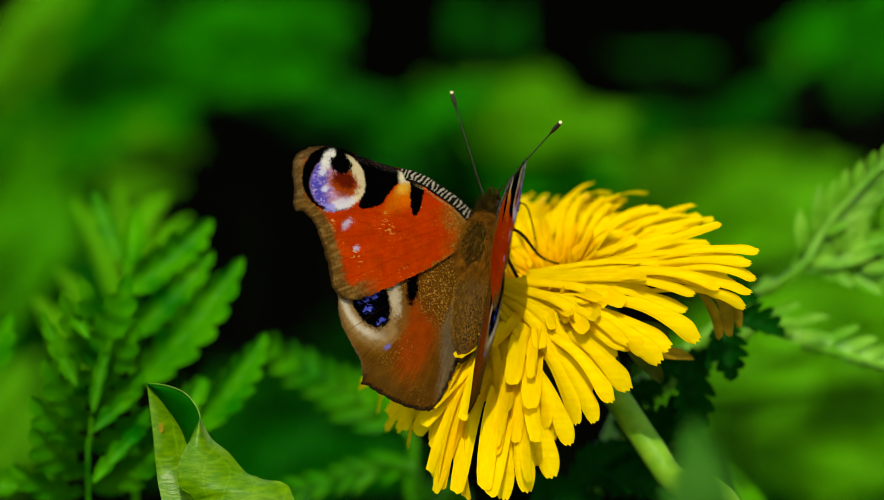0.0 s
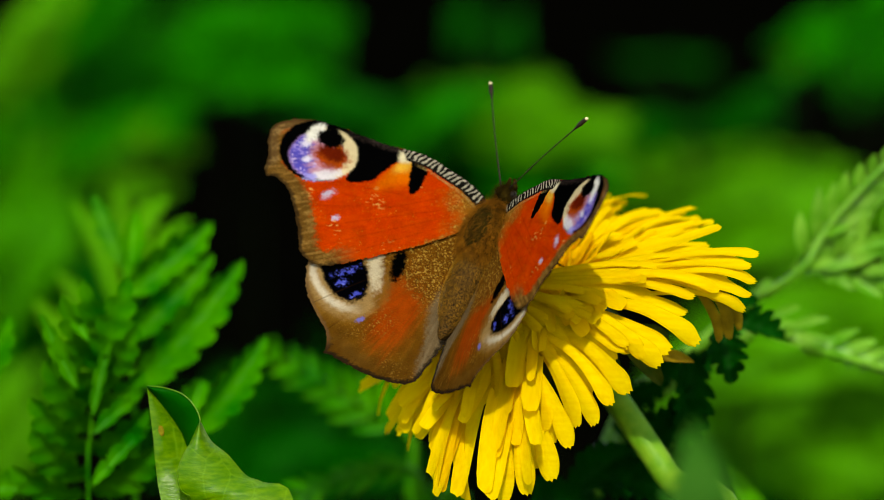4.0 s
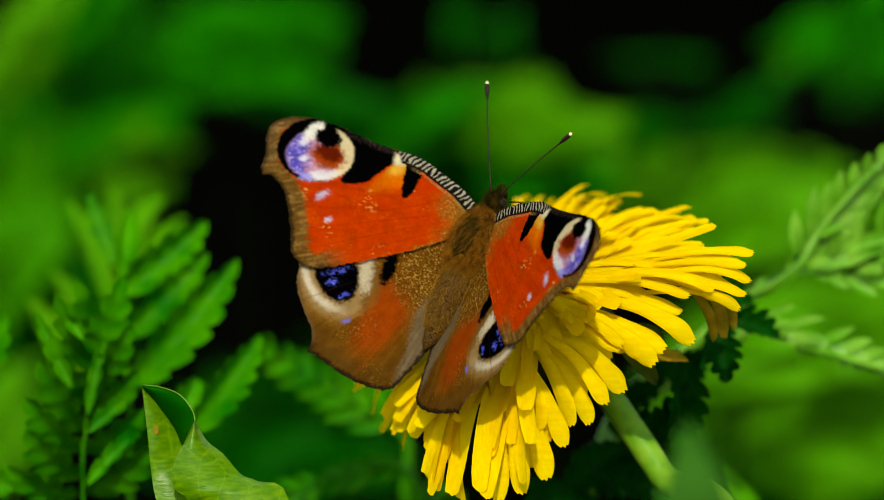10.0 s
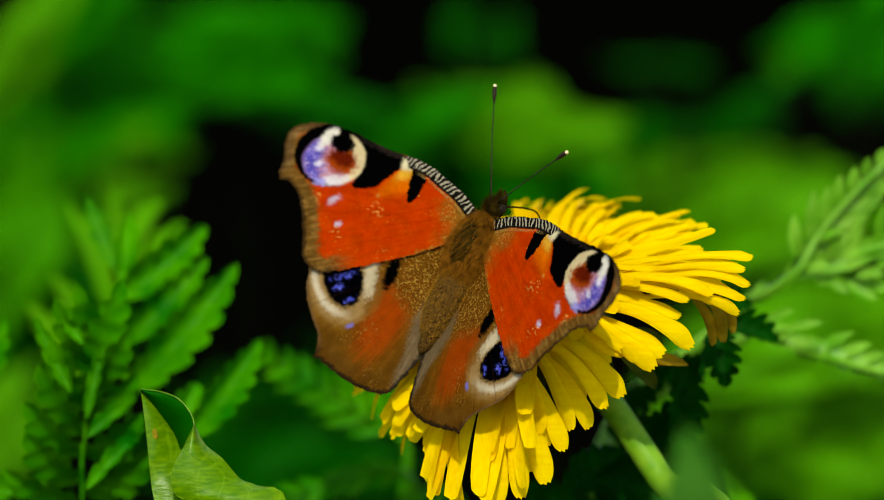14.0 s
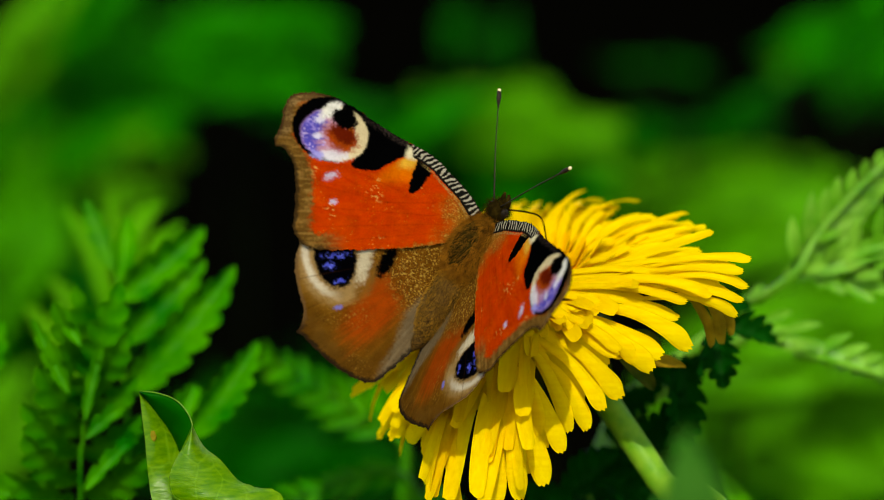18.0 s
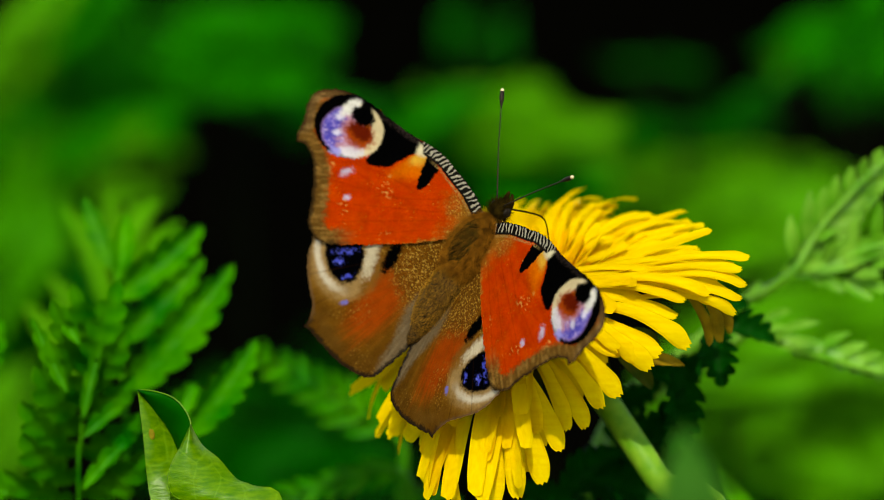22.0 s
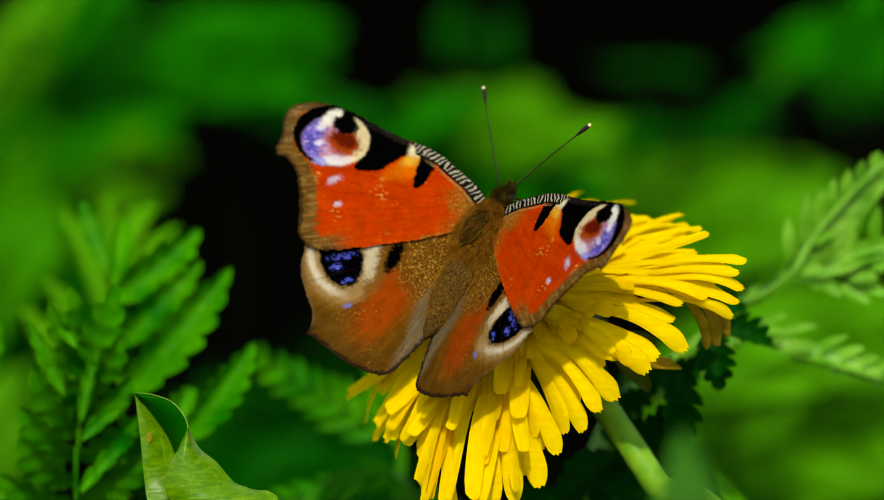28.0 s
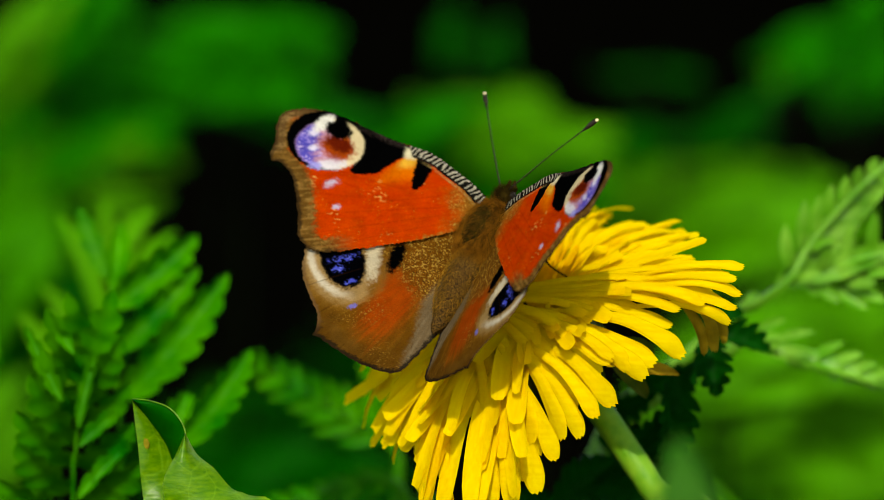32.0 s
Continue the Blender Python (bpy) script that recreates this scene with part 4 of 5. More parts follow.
def hind_colours(x, y):
    rag = grain(x, y, 1.7, 21) * 1.3 + grain(x, y, 5, 22) * 1.2
    fine = grain(x, y, 1.6, 23)
    d = edge_distance(x, y, HIND)
    col = np.empty(x.shape + (3,))
    col[:] = (0.19, 0.070, 0.006)

    def lay(c, w):
        col[:] = col * (1 - w[..., None]) + np.array(c) * w[..., None]
    # rays run from the root outwards
    ang = np.arctan2(y - 440, 835 - x)
    rays = grain(ang * 260, np.hypot(x - 835, y - 440) * 0.06, 3.0, 24)
    lay((0.28, 0.122, 0.012), 0.5 * step(rays, -0.7, 0.9))
    lay((0.30, 0.135, 0.020), 0.6 * step(grain(x, y, 24, 25), 0.0, 0.8) * step(640 - x, 0, 40))
    lay((0.10, 0.042, 0.006), 0.6 * step(36 - d + 8 * grain(x, y, 14, 33) + 4 * rays, -14, 14) * step(y, 520, 590))
    # red field
    red = oval(x, y, 674, 540, 76, 35, -56) + 5 * rays + rag
    lay((0.47, 0.058, 0.004), step(red, -22, 16) * (0.74 + 0.16 * step(rays, -0.6, 0.6)))
    dust = step(fine, 0.45, 0.8) * step(grain(x, y, 40, 29), -0.6, 0.5)
    lay((0.55, 0.28, 0.05), 0.75 * dust * step(x, 560, 620))
    # golden scales near the root
    gold = step(x - 0.62 * (y - 480) + 12 * grain(x, y, 9, 26), 655, 705) * step(y + 0.1 * x - 440, 0, 20)
    lay((0.20, 0.070, 0.006), gold * 0.85)
    lay((0.09, 0.032, 0.004), gold * step(fine, 0.25, 0.6) * 0.8)
    lay((0.66, 0.38, 0.07), gold * step(grain(x, y, 1.7, 34), 0.36, 0.6) * 0.85)
    # grey fold beside the abdomen
    fold = edge_distance(x, y, smooth_outline([(660, 690), (676, 655), (700, 612), (712, 575), (734, 540), (775, 505), (800, 480), (830, 480), (770, 560), (735, 625)], 4)) + rag * 2
    lay((0.24, 0.165, 0.085), step(fold, -6, 8) * (0.75 + 0.2 * step(rays, -0.5, 0.5)))
    lay((0.30, 0.22, 0.13), step(fold, -6, 8) * step(rays, 0.3, 0.7) * 0.3)
    # eye spot with its pale ring
    soft = rag * 1.5 + 2.5 * rays
    lay((0.30, 0.14, 0.022), step(oval(x, y, 604, 490, 66, 60, 0) + soft, -12, 10) * 0.8)
    halo = oval(x, y, 600, 468, 56, 78, -12)
    lay((0.50, 0.30, 0.11), step(halo + soft, -8, 8) * step(650 - x, 0, 20) * 0.85)
    lay((0.90, 0.76, 0.56), step(9 - np.abs(oval(x, y, 605, 466, 49, 70, -12) + soft * 0.6 - 3) - 2, -3, 6) * step(600 - x + 0.30 * (y - 500), -14, 16) * step(d, 2, 9) * (1 - 0.7 * step(y, 512, 548)) * 0.9)
    lay((0.86, 0.70, 0.46), step(oval(x, y, 655, 468, 11, 38, 14) + soft, -6, 6))
    lay((0.26, 0.11, 0.02), step(oval(x, y, 672, 490, 7, 30, 20) + soft, -4, 5) * 0.7)
    eye = oval(x, y, 607, 464, 35, 55, -6) + rag * 1.3
    lay((0.001, 0.001, 0.002), step(eye, -2, 3))
    spots = step(oval(x, y, 610, 461, 22, 5, -6) + rag * 2, -2, 3) + step(oval(x, y, 598, 480, 9, 7, 0) + rag * 2, -2, 3) + step(oval(x, y, 616, 507, 14, 5, -18) + rag * 1.6, -2, 3)
    spots = np.clip(spots + 0.7 * step(oval(x, y, 612, 474, 18, 12), -2, 4) * step(fine, 0.75, 0.9), 0, 1) * step(grain(x, y, 2.6, 28), -0.45, 0.2) * step(eye, 4, 7)
    lay((0.09, 0.11, 0.75), spots)
    lay((0.22, 0.26, 1.0), spots * step(grain(x, y, 2.6, 30), 0.2, 0.6))
    lay((0.001, 0.001, 0.001), step(oval(x, y, 692, 468, 13, 32, 26) + rag * 2, -3, 4))
    lay((0.24, 0.20, 0.60), step(oval(x, y, 611, 552, 7, 4, -20) + rag * 1.2, -1.5, 1.5))
    # veins
    for bx, by in ((546, 505), (552, 560), (575, 632), (618, 668), (655, 678), (690, 640)):
        ax, ay = 790, 462
        t = np.clip(((x - ax) * (bx - ax) + (y - ay) * (by - ay)) / ((bx - ax) ** 2 + (by - ay) ** 2), 0, 1)
        v = np.hypot(x - ax - t * (bx - ax), y - ay - t * (by - ay) + 6 * np.sin(t * 3.1))
        lay((0.045, 0.016, 0.003), step(1.5 - v, 0, 1.2) * step(t, 0.3, 0.6) * 0.55)
    # worn dark rim
    rim = step(8.5 - d + rag * 2.2, -2, 4) * step(y, 560, 600)
    lay((0.022, 0.014, 0.008), rim * 0.9)
    lay((0.20, 0.11, 0.05), step(6 - d + rag, -2, 3) * (1 - step(y, 560, 600)) * 0.6)
    return col


def wing_mesh(name, outline, colours, chart, pivot, side, mat, layer, cell=1.05):
    """A scaled wing on a fine grid; chart takes chart units to millimetres out from the hinge and along the body."""
    pts = np.array(outline)
    x0, y0 = pts.min(0) - 2
    x1, y1 = pts.max(0) + 2
    xs, ys = np.arange(x0, x1, cell), np.arange(y0, y1, cell)
    gx, gy = np.meshgrid(xs, ys, indexing="ij")
    d = edge_distance(gx, gy, outline)
    frayed = d + 1.2 * grain(gx, gy, 3.0, 31) + 1.2 * grain(gx, gy, 8.0, 32)
    inside = frayed > 0
    cell_ok = inside[:-1, :-1] & inside[1:, :-1] & inside[1:, 1:] & inside[:-1, 1:]
    used = np.zeros(inside.shape, bool)
    for a, b in ((0, 0), (1, 0), (1, 1), (0, 1)):
        used[a:used.shape[0] - 1 + a, b:used.shape[1] - 1 + b] |= cell_ok
    number = np.full(inside.shape, -1)
    number[used] = np.arange(used.sum())
    x, y = gx[used], gy[used]
    (a, b, c), (e, f, g) = chart
    u, v = a * x + b * y + c, e * x + f * y + g
    # a gentle arch and ripples along the veins
    arch = 0.9 * (u / 30) - 1.2 * (u / 30) ** 2 + 0.9 * (np.maximum(u - 17, 0) / 13) ** 2 + 0.035 * np.sin(np.arctan2(y - 430, 845 - x) * 26) * step(u, 3, 14)
    co = np.stack([side * u, v - pivot, arch + layer], 1) * MM
    i, j = np.nonzero(cell_ok)
    q = np.stack([number[i, j], number[i + 1, j], number[i + 1, j + 1], number[i, j + 1]], 1)
    if side > 0:
        q = q[:, ::-1]
    me = bpy.data.meshes.new(name)
    me.from_pydata(co.tolist(), [], q.tolist())
    me.materials.append(mat)
    me.polygons.foreach_set("use_smooth", [True] * len(me.polygons))
    layer_col = me.color_attributes.new("scales", "FLOAT_COLOR", "POINT")
    rgba = np.concatenate([colours(x, y) * (0.445 if colours is fore_colours else 0.355), np.ones((len(x), 1))], 1).astype(np.float32)
    layer_col.data.foreach_set("color", rgba.ravel())
    me.update()
    return me


def wing_material():
    m, n, l, b = material("wing scales", 0.85, 0.0)
    att = n.new("ShaderNodeVertexColor")
    att.layer_name = "scales"
    co, tex = n.new("ShaderNodeTexCoord"), n.new("ShaderNodeTexNoise")
    tex.inputs["Scale"].default_value, tex.inputs["Detail"].default_value = 5000, 3
    big = n.new("ShaderNodeTexNoise")
    big.inputs["Scale"].default_value = 500
    l.new(co.outputs["Object"], tex.inputs["Vector"])
    l.new(co.outputs["Object"], big.inputs["Vector"])
    add, rng, hsv = n.new("ShaderNodeMath"), n.new("ShaderNodeMapRange"), n.new("ShaderNodeHueSaturation")
    l.new(tex.outputs["Fac"], add.inputs[0])
    l.new(big.outputs["Fac"], add.inputs[1])
    rng.inputs["From Min"].default_value, rng.inputs["From Max"].default_value = 0.6, 1.4
    rng.inputs["To Min"].default_value, rng.inputs["To Max"].default_value = 0.74, 1.26
    l.new(add.outputs[0], rng.inputs["Value"])
    l.new(rng.outputs[0], hsv.inputs["Value"])
    l.new(att.outputs["Color"], hsv.inputs["Color"])
    l.new(hsv.outputs[0], b.inputs["Base Color"])
    bump = n.new("ShaderNodeBump")
    bump.inputs["Strength"].default_value, bump.inputs["Distance"].default_value = 0.35, 0.00008
    l.new(tex.outputs["Fac"], bump.inputs["Height"])
    l.new(bump.outputs[0], b.inputs["Normal"])
    tr, mix = n.new("ShaderNodeBsdfTranslucent"), n.new("ShaderNodeMixShader")
    mix.inputs[0].default_value = 0.14
    l.new(hsv.outputs[0], tr.inputs["Color"])
    l.new(b.outputs[0], mix.inputs[1])
    l.new(tr.outputs[0], mix.inputs[2])
    l.new(mix.outputs[0], n["Material Output"].inputs["Surface"])
    return m


def hair(name, count, centre, radii, mat, seed, back=0.6, length=1.3, keep=None):
    """Fine hairs that stand out of a rounded body and lean backwards."""
    rnd = random.Random(seed)
    verts, faces = [], []
    c, r = Vector(centre), Vector(radii)
    while len(faces) < count:
        d = Vector((rnd.gauss(0, 1), rnd.gauss(0, 1), rnd.gauss(0, 1))).normalized()
        if d.z < -0.5 or (keep and not keep(d)):
            continue
        p = c + Vector((d.x * r.x, d.y * r.y, d.z * r.z)) * 0.97
        way = (d + Vector((rnd.gauss(0, 0.3), -back + rnd.gauss(0, 0.3), rnd.gauss(0, 0.3)))).normalized()
        side = way.cross(Vector((rnd.gauss(0, 1), rnd.gauss(0, 1), rnd.gauss(0, 1)))).normalized() * 0.013
        tip = p + way * length * rnd.uniform(0.5, 1.2)
        k = len(verts)
        verts += [p - side, p + side, tip]
        faces.append((k, k + 1, k + 2))
    return mesh(name, [v * MM for v in verts], faces, mat)


WING = wing_material()
FUR = leafy("golden brown fur", (0.075, 0.026, 0.002), (0.27, 0.105, 0.009), 900, rough=0.8, glow=0.2, spec=0.03)
GOLD = leafy("golden hair", (0.14, 0.058, 0.005), (0.36, 0.18, 0.02), 2500, rough=0.8, glow=0.2, spec=0.03)
SKIN, *_ = material("dark brown hide", 0.8, 0.0)
noise_mix(SKIN, ((0.006, 0.004, 0.001), (0.030, 0.018, 0.003)), 900)
BELLY, *_ = material("scaled abdomen", 0.7, 0.05)
noise_mix(BELLY, ((0.004, 0.002, 0.001), (0.085, 0.040, 0.006)), 3600, 3)
HORN, *_ = material("black antenna", 0.5, 0.08)
noise_mix(HORN, ((0.004, 0.003, 0.002), (0.022, 0.014, 0.008)), 2500)
TIP, *_ = material("cream antenna tip", 0.5, 0.3)
noise_mix(TIP, ((0.55, 0.42, 0.2), (0.75, 0.62, 0.35)), 2500)
FORE_CHART = ((-0.07976, -0.04893, 86.628), (0.04899, -0.06941, 1.3333))
HIND_CHART = ((-0.0806, -0.04771, 86.6295), (0.04759, -0.07025, 2.8478))


def butterfly():
    ob = thing("butterfly", STAGE, "red-brown butterfly with blue eye spots on a dandelion", "butterfly")
    parts = {"body": ob}
    for side, word in ((-1, "left"), (1, "right")):
        parts[word + " hind"] = part("hindwing", wing_mesh("hindwing", HIND, hind_colours, HIND_CHART, 2.0, side, WING, -0.55), ob, None, "brown hindwing with a blue eye spot")
        parts[word + " fore"] = part("forewing", wing_mesh("forewing", FORE, fore_colours, FORE_CHART, 6.0, side, WING, 0.1), ob, None, "red forewing with a large eye spot")
    part("thorax", blob("thorax", 3.5 * MM, 5.8 * MM, 3.3 * MM, SKIN, 1, 0.1), ob, pose(0, 11.2 * MM, 0.2 * MM))
    part("fur", hair("fur", 24000, (0, 11.0, 0.3), (3.7, 6.2, 3.5), FUR, 5, 1.3, 1.4, lambda d: (d.x / 0.52) ** 2 + ((d.y - 0.1) / 0.62) ** 2 + 0.5 * noise.noise(d * 3.5) > 1 or d.z < 0.2 or noise.noise(d * 40) > 0.3), ob, None, "golden brown fur")
    part("dark_fur", hair("dark_fur", 3000, (0, 11.2, 0.3), (3.5, 5.8, 3.3), SKIN, 6, 1.4, 0.7, lambda d: abs(d.x) < 0.75), ob, None, "dark brown fur")
    part("abdomen", blob("abdomen", 3.1 * MM, 8.4 * MM, 3.0 * MM, BELLY, 2, 0.06, 28, 40, lambda y: 0.82 + 0.25 * y + 0.05 * math.cos(y * 22)), ob, pose(0, 2.2 * MM, 0.3 * MM))
    part("abdomen_hair", hair("abdomen_hair", 1500, (0, 3.5, 0.3), (3.0, 7.8, 3.0), SKIN, 8, 1.6, 0.8), ob)
    part("golden_hair", hair("golden_hair", 9000, (0, 3.5, 0.3), (3.05, 7.9, 3.05), GOLD, 12, 2.0, 0.6), ob, None, "golden brown hairs of the abdomen")
    head = part("head", blob("head", 1.55 * MM, 1.5 * MM, 1.5 * MM, SKIN, 3, 0.15), ob, pose(0, 18.0 * MM, 0.1 * MM))
    part("head_hair", hair("head_hair", 2600, (0, 18.0, 0.1), (1.5, 1.5, 1.5), SKIN, 9, -0.2, 1.1), ob)
    for side in (-1, 1):
        part("eye", blob("eye", 0.6 * MM, 0.8 * MM, 0.8 * MM, HORN, 4), head, pose(side * 1.25 * MM, 0.3 * MM, 0))
        part("palp", tube("palp", [Vector(p) * MM for p in ((side * 0.6, 18.6, -0.6), (side * 0.6, 19.8, -0.4), (side * 0.4, 21.0, 0.2))], [0.5 * MM, 0.5 * MM, 0.2 * MM], SKIN, 10, 8), ob)
        ant = part("antenna", tube("antenna", [Vector(p) * MM for p in ((0, 0, 0), (0, 8, 0.25), (0, 15.0, 0))], [0.13 * MM, 0.09 * MM, 0.10 * MM], HORN, 14, 6), ob, None, "thin black antenna")
        part("club", tube("club", [Vector(p) * MM for p in ((0, 14.2, 0.03), (0, 15.6, 0), (0, 16.7, -0.05))], [0.11 * MM, 0.36 * MM, 0.31 * MM], HORN, 10, 8), ant)
        part("club_tip", blob("club_tip", 0.27 * MM, 0.27 * MM, 0.27 * MM, TIP, 5), ant, pose(0, 16.85 * MM, -0.05 * MM), "cream tip")
        parts["left antenna" if side < 0 else "right antenna"] = ant
    for k, line in enumerate((((2.0, 15.8, -1.9), (3.9, 15.2, -4.2), (5.0, 13.4, -9.8), (7.6, 13.2, -13.5)), ((1.8, 12.5, -2.7), (2.7, 10.0, -6.1), (5.0, 5.9, -9.6), (8.1, 4.8, -13.0)),
                              ((-1.6, 12.5, -2.7), (-3.7, 10.0, -5.5), (-4.5, 7.5, -9.0), (-5.5, 6.5, -11.5)), ((-1.8, 15.8, -1.9), (-4, 17.0, -4.5), (-4.5, 15.5, -9.5), (-5.5, 14.8, -12)))):
        part("leg", tube("leg", [Vector(p) * MM for p in line], [0.35 * MM, 0.28 * MM, 0.2 * MM, 0.12 * MM], SKIN, 20, 6), ob)
    part("tongue", tube("tongue", [Vector(p) * MM for p in ((0.2, 18.8, -1.2), (1.9, 20.0, -4.0), (2.8, 20.2, -6.2), (2.8, 18.4, -9.2), (2.6, 15.4, -12.8))], [0.16 * MM, 0.13 * MM, 0.1 * MM], SKIN, 30, 6), ob)
    return parts


FLY = butterfly()


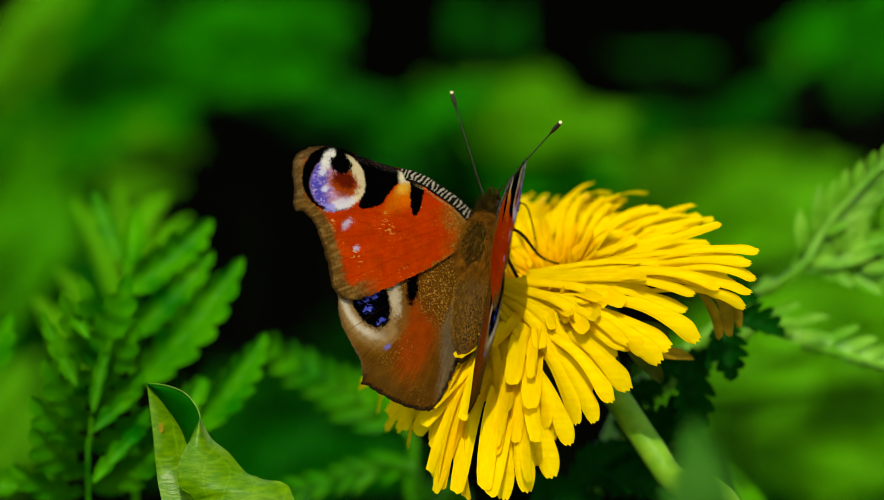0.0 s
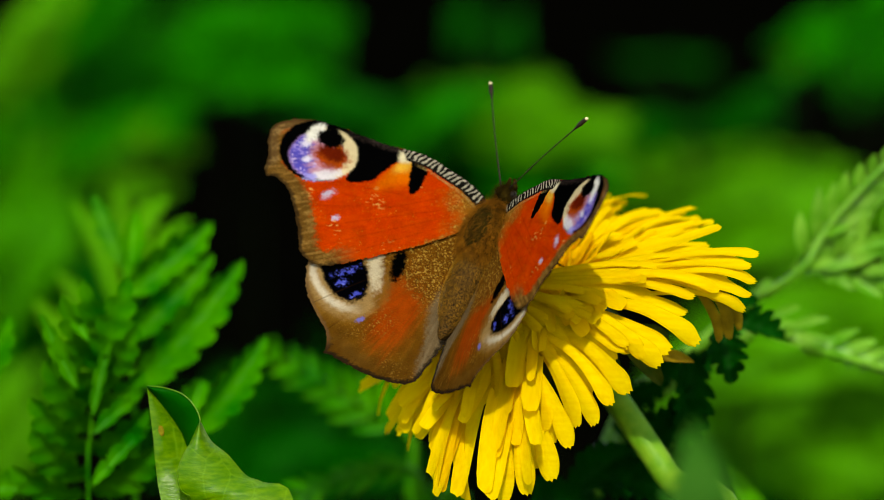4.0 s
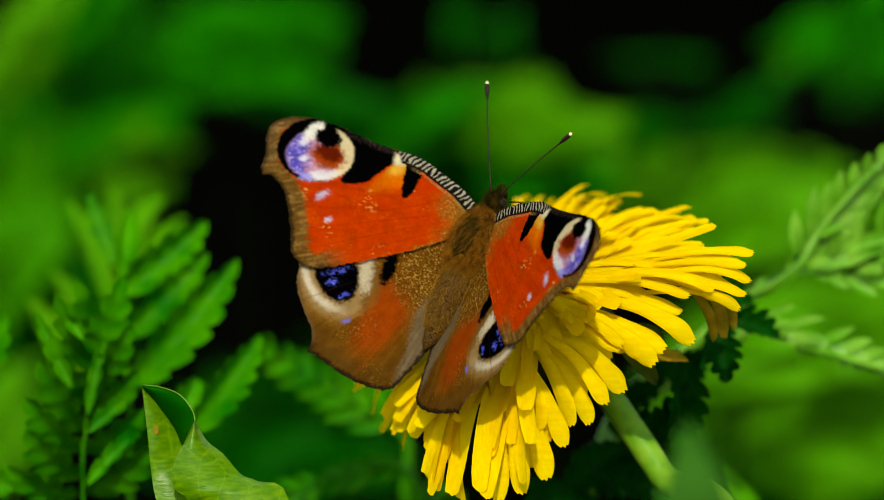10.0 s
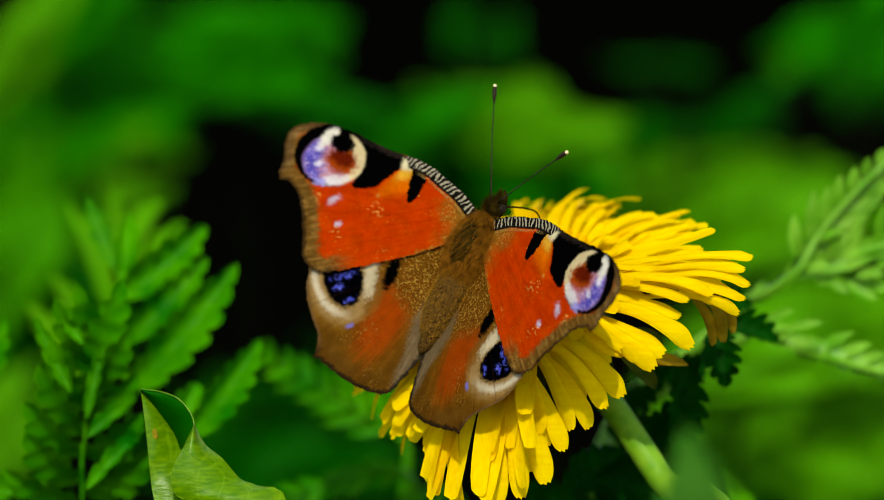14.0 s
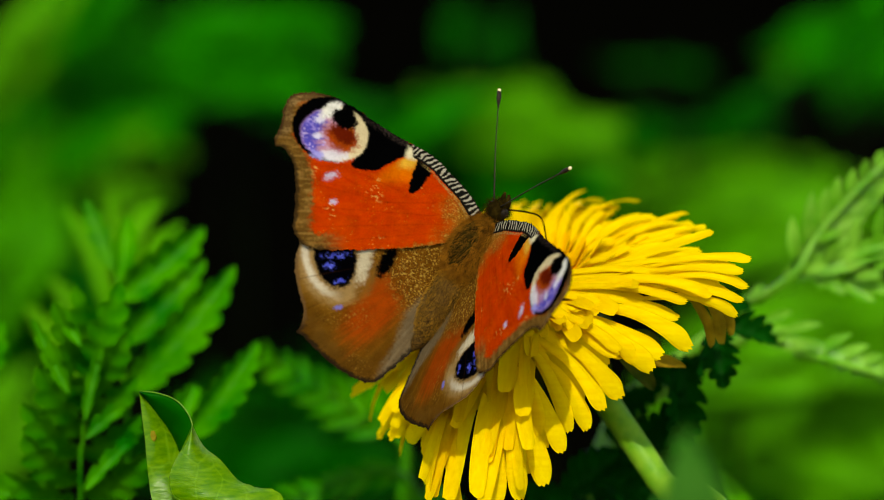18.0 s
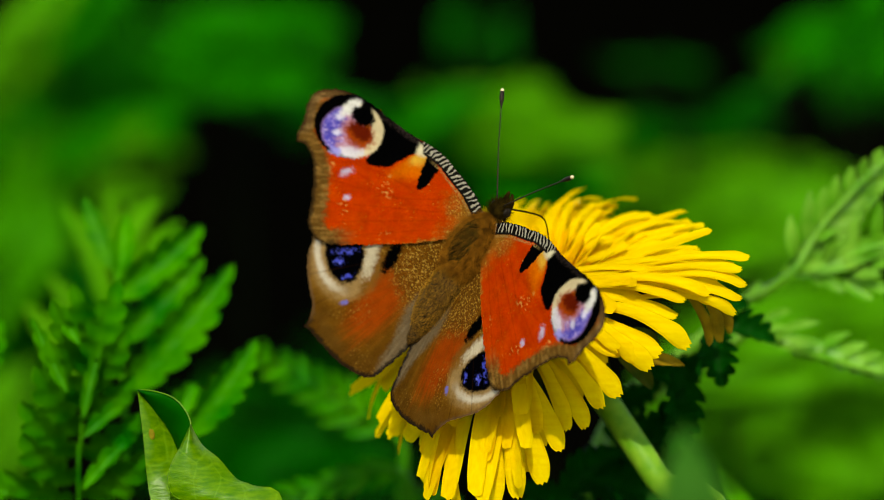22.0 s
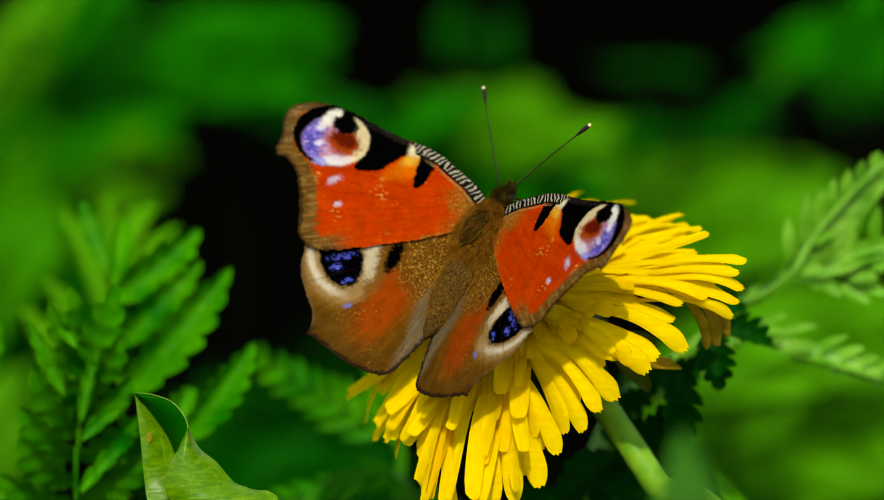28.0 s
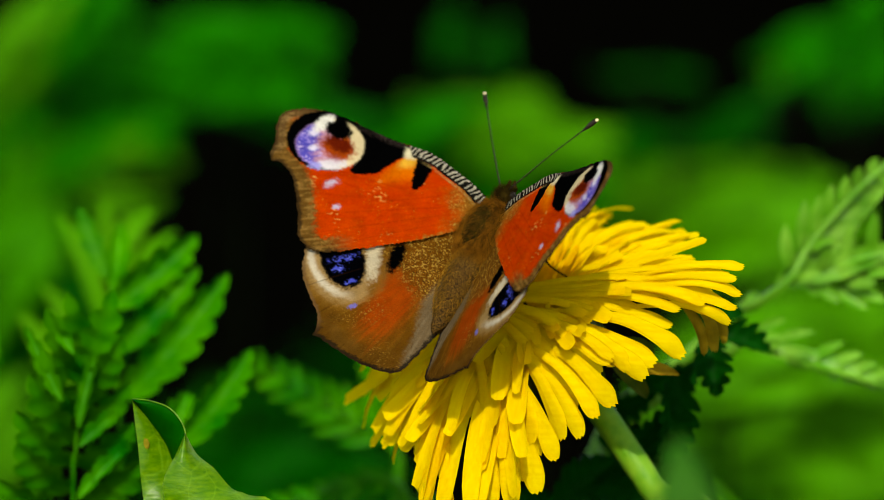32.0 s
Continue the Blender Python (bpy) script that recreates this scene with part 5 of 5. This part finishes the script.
# ---------------------------------------------------------------- what moves
def motions():
    # seconds; place on the stage in mm; turn as an axis in degrees; lift of the left and right wings; sweep of fore and hind wings; bearing and rise of both antennae
    beats = [
        (0, 3.33, -11.11, 0.45, -15.6, -25.7, -6.6, 62.5, 56.9, -1, -0.2, -23, 14, 48, 21),
        (0.1, 3.7, -11.09, 0.7, -13.8, -26.6, -6.7, 48, 44.1, -3, -1.5, -24, 11, 47, 20),
        (0.5, 2.75, -8.97, 1.12, -17.4, -30, -11.4, 30.7, 28.8, -2.8, -3.6, -26, 10, 48, 22),
        (1, 2.37, -8.41, 1.44, -18.2, -32.4, -12.8, 27.7, 25.5, -2.9, -4.6, -27, 11, 47, 20),
        (1.5, 2.16, -8.2, 1.65, -20.5, -34.3, -13.7, 27.7, 25.2, -2.8, -4.8, -26, 10, 47, 17),
        (2, 1.91, -7.61, 1.75, -24.7, -35.2, -17.1, 31.9, 30.7, -2, -3.9, -27, 11, 45, 16),
        (2.5, 1.81, -7.65, 1.74, -23.5, -35.4, -17.2, 32.1, 30.4, -1.9, -4.1, -27, 12, 45, 16),
        (3, 1.76, -7.83, 1.76, -23.4, -35.5, -17.6, 32, 29.5, -2, -4.2, -26, 10, 45, 15),
        (3.5, 1.73, -7.84, 1.64, -23.4, -35.1, -17.5, 31.9, 29.3, -1.7, -4.2, -26, 11, 45, 15),
        (5.5, 1.35, -8.48, 0.67, -16.5, -34.1, -17, 28.4, 26.4, -1.3, -1.8, -24, 12, 45, 17),
        (6, 1.23, -8.86, 0.58, -14.8, -33.9, -16.6, 28.6, 25.9, -1, -1.7, -21, 14, 47, 18),
        (6.5, 1.03, -8.78, 0.46, -16.1, -34.5, -18.7, 29.5, 26.8, -1, -1, -21, 13, 46, 18),
        (7, 0.78, -8.82, 0.36, -14.6, -34.6, -20, 28.6, 27.8, -0.7, -0.8, -22, 15, 45, 20),
        (7.5, 0.66, -9.09, 0.4, -13.6, -34.8, -19.4, 27.6, 25.9, -0.6, -0.8, -22, 15, 46, 18),
        (8, 0.37, -8.65, 0.42, -17.2, -36.5, -22.3, 24.7, 24.2, -1.2, -1.3, -25, 12, 46, 16),
        (8.5, 0.32, -8.67, 0.28, -17.3, -36.7, -23.2, 25.7, 23.9, -1, -1.3, -26, 12, 45, 16),
        (9, 0.32, -8.79, 0.22, -16.3, -36.8, -23.1, 25.4, 23.9, -0.7, -1.2, -26, 12, 44, 14),
        (9.5, 0.4, -8.95, 0.14, -15.7, -36.8, -23.2, 25.4, 24.7, -0.5, -0.8, -26, 9, 44, 16),
        (10, 0.36, -9.3, -0.03, -13.2, -36, -22.2, 24.8, 24.5, -0.2, -0.4, -25, 11, 44, 18),
        (10.5, 0.13, -9.83, -0.07, -9.2, -35.4, -20.3, 25.2, 25.1, 0.1, -0.4, -23, 12, 45, 18),
        (11, -0.04, -9.51, -0.02, -10.7, -35.7, -22.9, 25.6, 25.3, -0.2, -0.5, -26, 8, 44, 17),
        (11.5, -0, -9.37, -0.09, -12.8, -36, -24.2, 25.1, 25.4, -0.3, -0.4, -24, 9, 45, 18),
        (12, 0.05, -9.49, -0.24, -10.5, -35.2, -23.2, 23.8, 26.1, 0.1, -0.3, -24, 12, 45, 20),
        (12.5, 0.04, -9.59, -0.38, -8.8, -35.4, -21.6, 23.6, 27.5, 0.3, -0.1, -22, 20, 46, 25),
        (13, 0.04, -9.34, -0.41, -9.3, -31.4, -25, 43.6, 35.1, 0.4, 0.4, -26, 10, 44, 24),
        (13.5, -0.05, -9.44, -0.53, -7.8, -30.3, -25.1, 45.1, 34.7, 0.7, 0.6, -22, 16, 46, 28),
        (14, -0.05, -9.34, -0.42, -8.7, -36.3, -25.4, 10.5, 15.3, -0.5, -1.5, -21, 13, 47, 21),
        (14.5, -0.29, -9.41, -0.48, -7.7, -36.2, -26.9, 11.6, 16.1, -0.6, -1.4, -19, 15, 46, 19),
        (16.5, -0.63, -8.93, -0.86, -5.1, -36, -31.7, 16.6, 21.2, 1.2, -0.6, -31, 6, 46, 24),
        (17, -0.53, -8.77, -0.96, -2.9, -34.7, -31.5, 24.6, 33.8, 2.6, 1.2, -22, 21, 45, 26),
        (17.5, -0.47, -8.88, -0.77, -3.9, -36.8, -31.4, 26.6, 30.5, 2.3, 1.6, -18, 21, 46, 20),
        (18, -0.56, -8.85, -0.57, -4, -37.5, -31.5, 26.2, 28.3, 1.9, 1.3, -31, 5, 46, 20),
        (18.5, -0.61, -8.8, -0.36, -3.5, -38, -31.9, 19.1, 20.6, 1, 0.2, -19, 22, 50, 23),
        (19, -0.75, -8.96, -0.17, -2.5, -38.1, -32.9, 11.7, 11.7, 0, -1, -19, 20, 50, 20),
        (19.5, -0.92, -8.53, -0.12, -4.9, -38.8, -34.7, 10.6, 13.4, -0.1, -1.1, -33, 4, 49, 21),
        (20, -0.92, -8.39, -0.19, -5.3, -39.1, -34.9, 11.3, 12.7, 0.1, -0.7, -32, 4, 49, 20),
        (20.5, -1.05, -8.41, -0.21, -4.8, -39.4, -34.8, 10.9, 12.2, 0.2, -1, -33, 4, 48, 21),
        (21, -0.82, -8.44, -0.18, -3.2, -39.4, -34.4, 11.4, 12.8, 0.1, -0.8, -20, 25, 48, 24),
        (21.5, -0.76, -8.56, -0.11, -2.2, -39.4, -34, 12.1, 13.2, 0.3, -1.1, -21, 24, 47, 24),
        (22, -0.68, -8.43, -0.17, -4.2, -39.3, -34.8, 12.8, 13.3, 0.3, -0.9, -36, 4, 49, 20),
        (22.5, -0.97, -8.19, -0.28, -2.6, -41, -35.6, 21.5, 22.5, 1.6, 0.3, -17, 23, 52, 22),
        (23, -1.05, -8.3, -0.32, -3.1, -41.7, -35.7, 26.1, 26.1, 2.4, 1.3, -32, 3, 52, 19),
        (23.5, -1.03, -7.89, -0.22, -5.1, -41.7, -38.2, 23.6, 24.7, 1.7, 0.7, -32, 1, 53, 21),
        (24, -0.78, -7.77, -0.03, -3.7, -41.4, -38.5, 12.4, 14.6, 0.3, -0.8, -15, -37, 69, -38),
        (24.5, -0.72, -7.8, 0.05, -4.2, -40.1, -37.6, 11.1, 13.4, 0.4, -1.1, 14, -71, 58, -35),
        (25, -0.84, -8.17, -0.08, -5.5, -37.2, -32.1, 11.4, 14.6, 1.1, 0.3, -48, 2, 35, 5),
        (25.5, 0.38, -8.37, -0.09, -9.1, -32.2, -25.8, 38.7, 33.6, 2.5, 3.2, -41, 13, 38, 18),
        (27.5, 1.43, -7.21, 0.13, -17.5, -30.6, -23.4, 16.8, 21.9, 1.9, 0.3, -38, 6, 38, 17),
        (28, 1.7, -6.72, 0.22, -19.4, -31, -24.2, 19, 23.9, 1.7, 0.6, -37, 7, 39, 16),
        (28.5, 1.78, -6.56, 0.38, -20.4, -31, -24.1, 31.3, 34, 2.7, 1.7, -36, 9, 38, 16),
        (29, 2.01, -6.65, 0.6, -19.7, -31.9, -23.6, 28.7, 31.2, 2.2, 1.3, -36, 8, 38, 12),
        (29.5, 2.48, -6.63, 0.76, -17.3, -32.7, -19.7, 21.6, 26.2, 1.2, 0.2, -35, 12, 41, 17),
        (30, 3.05, -6.22, 1.21, -19.9, -32.3, -17.2, 19.9, 21.6, 0.7, -0.2, -34, 11, 41, 12),
        (30.5, 3.13, -5.69, 1.58, -23.1, -32.9, -17, 27.4, 27.4, 0.9, 0.4, -33, 8, 41, 8),
        (31, 3.01, -5.13, 1.89, -27.8, -33.6, -18.9, 34.1, 33, 1.3, 0.6, -33, 9, 38, 6),
        (31.5, 2.91, -5.3, 2.03, -27.8, -33.9, -18.9, 33.6, 31.7, 1.1, 0.3, -33, 10, 38, 5),
        (32, 3.03, -5.31, 2.07, -27.7, -34.7, -18.7, 30, 28.8, 0.8, -0.5, -33, 9, 38, 5)]
    body, wings, feelers = [], {"left fore": [], "right fore": [], "left hind": [], "right hind": []}, {"left antenna": [], "right antenna": []}
    for t, x, y, z, ax, ay, az, lift_l, lift_r, sweep_f, sweep_h, bear_l, rise_l, bear_r, rise_r in beats:
        axis = Vector((ax, ay, az))
        body.append((t, STAGE @ Matrix.Translation(Vector((x, y, z)) * MM) @ Matrix.Rotation(radians(axis.length), 4, axis)))
        for word, side, lift in (("left", -1, lift_l), ("right", 1, lift_r)):
            hinge = pose(side * 1.8 * MM, 0, MM, 0, -side * lift, 0)
            wings[word + " fore"].append((t, hinge @ pose(0, 6 * MM, 0, 0, 0, side * sweep_f)))
            wings[word + " hind"].append((t, hinge @ pose(0, 2 * MM, 0, 0, 0, side * sweep_h)))
        for word, side, bear, rise in (("left", -1, bear_l, rise_l), ("right", 1, bear_r, rise_r)):
            feelers[word + " antenna"].append((t, pose(side * 0.7 * MM, 18.9 * MM, 0.9 * MM) @ pose(0, 0, 0, 0, 0, -bear) @ pose(0, 0, 0, rise, 0, 0)))
    walk(FLY["body"], body)
    for word, rows in (*wings.items(), *feelers.items()):
        walk(FLY[word], rows)


motions()
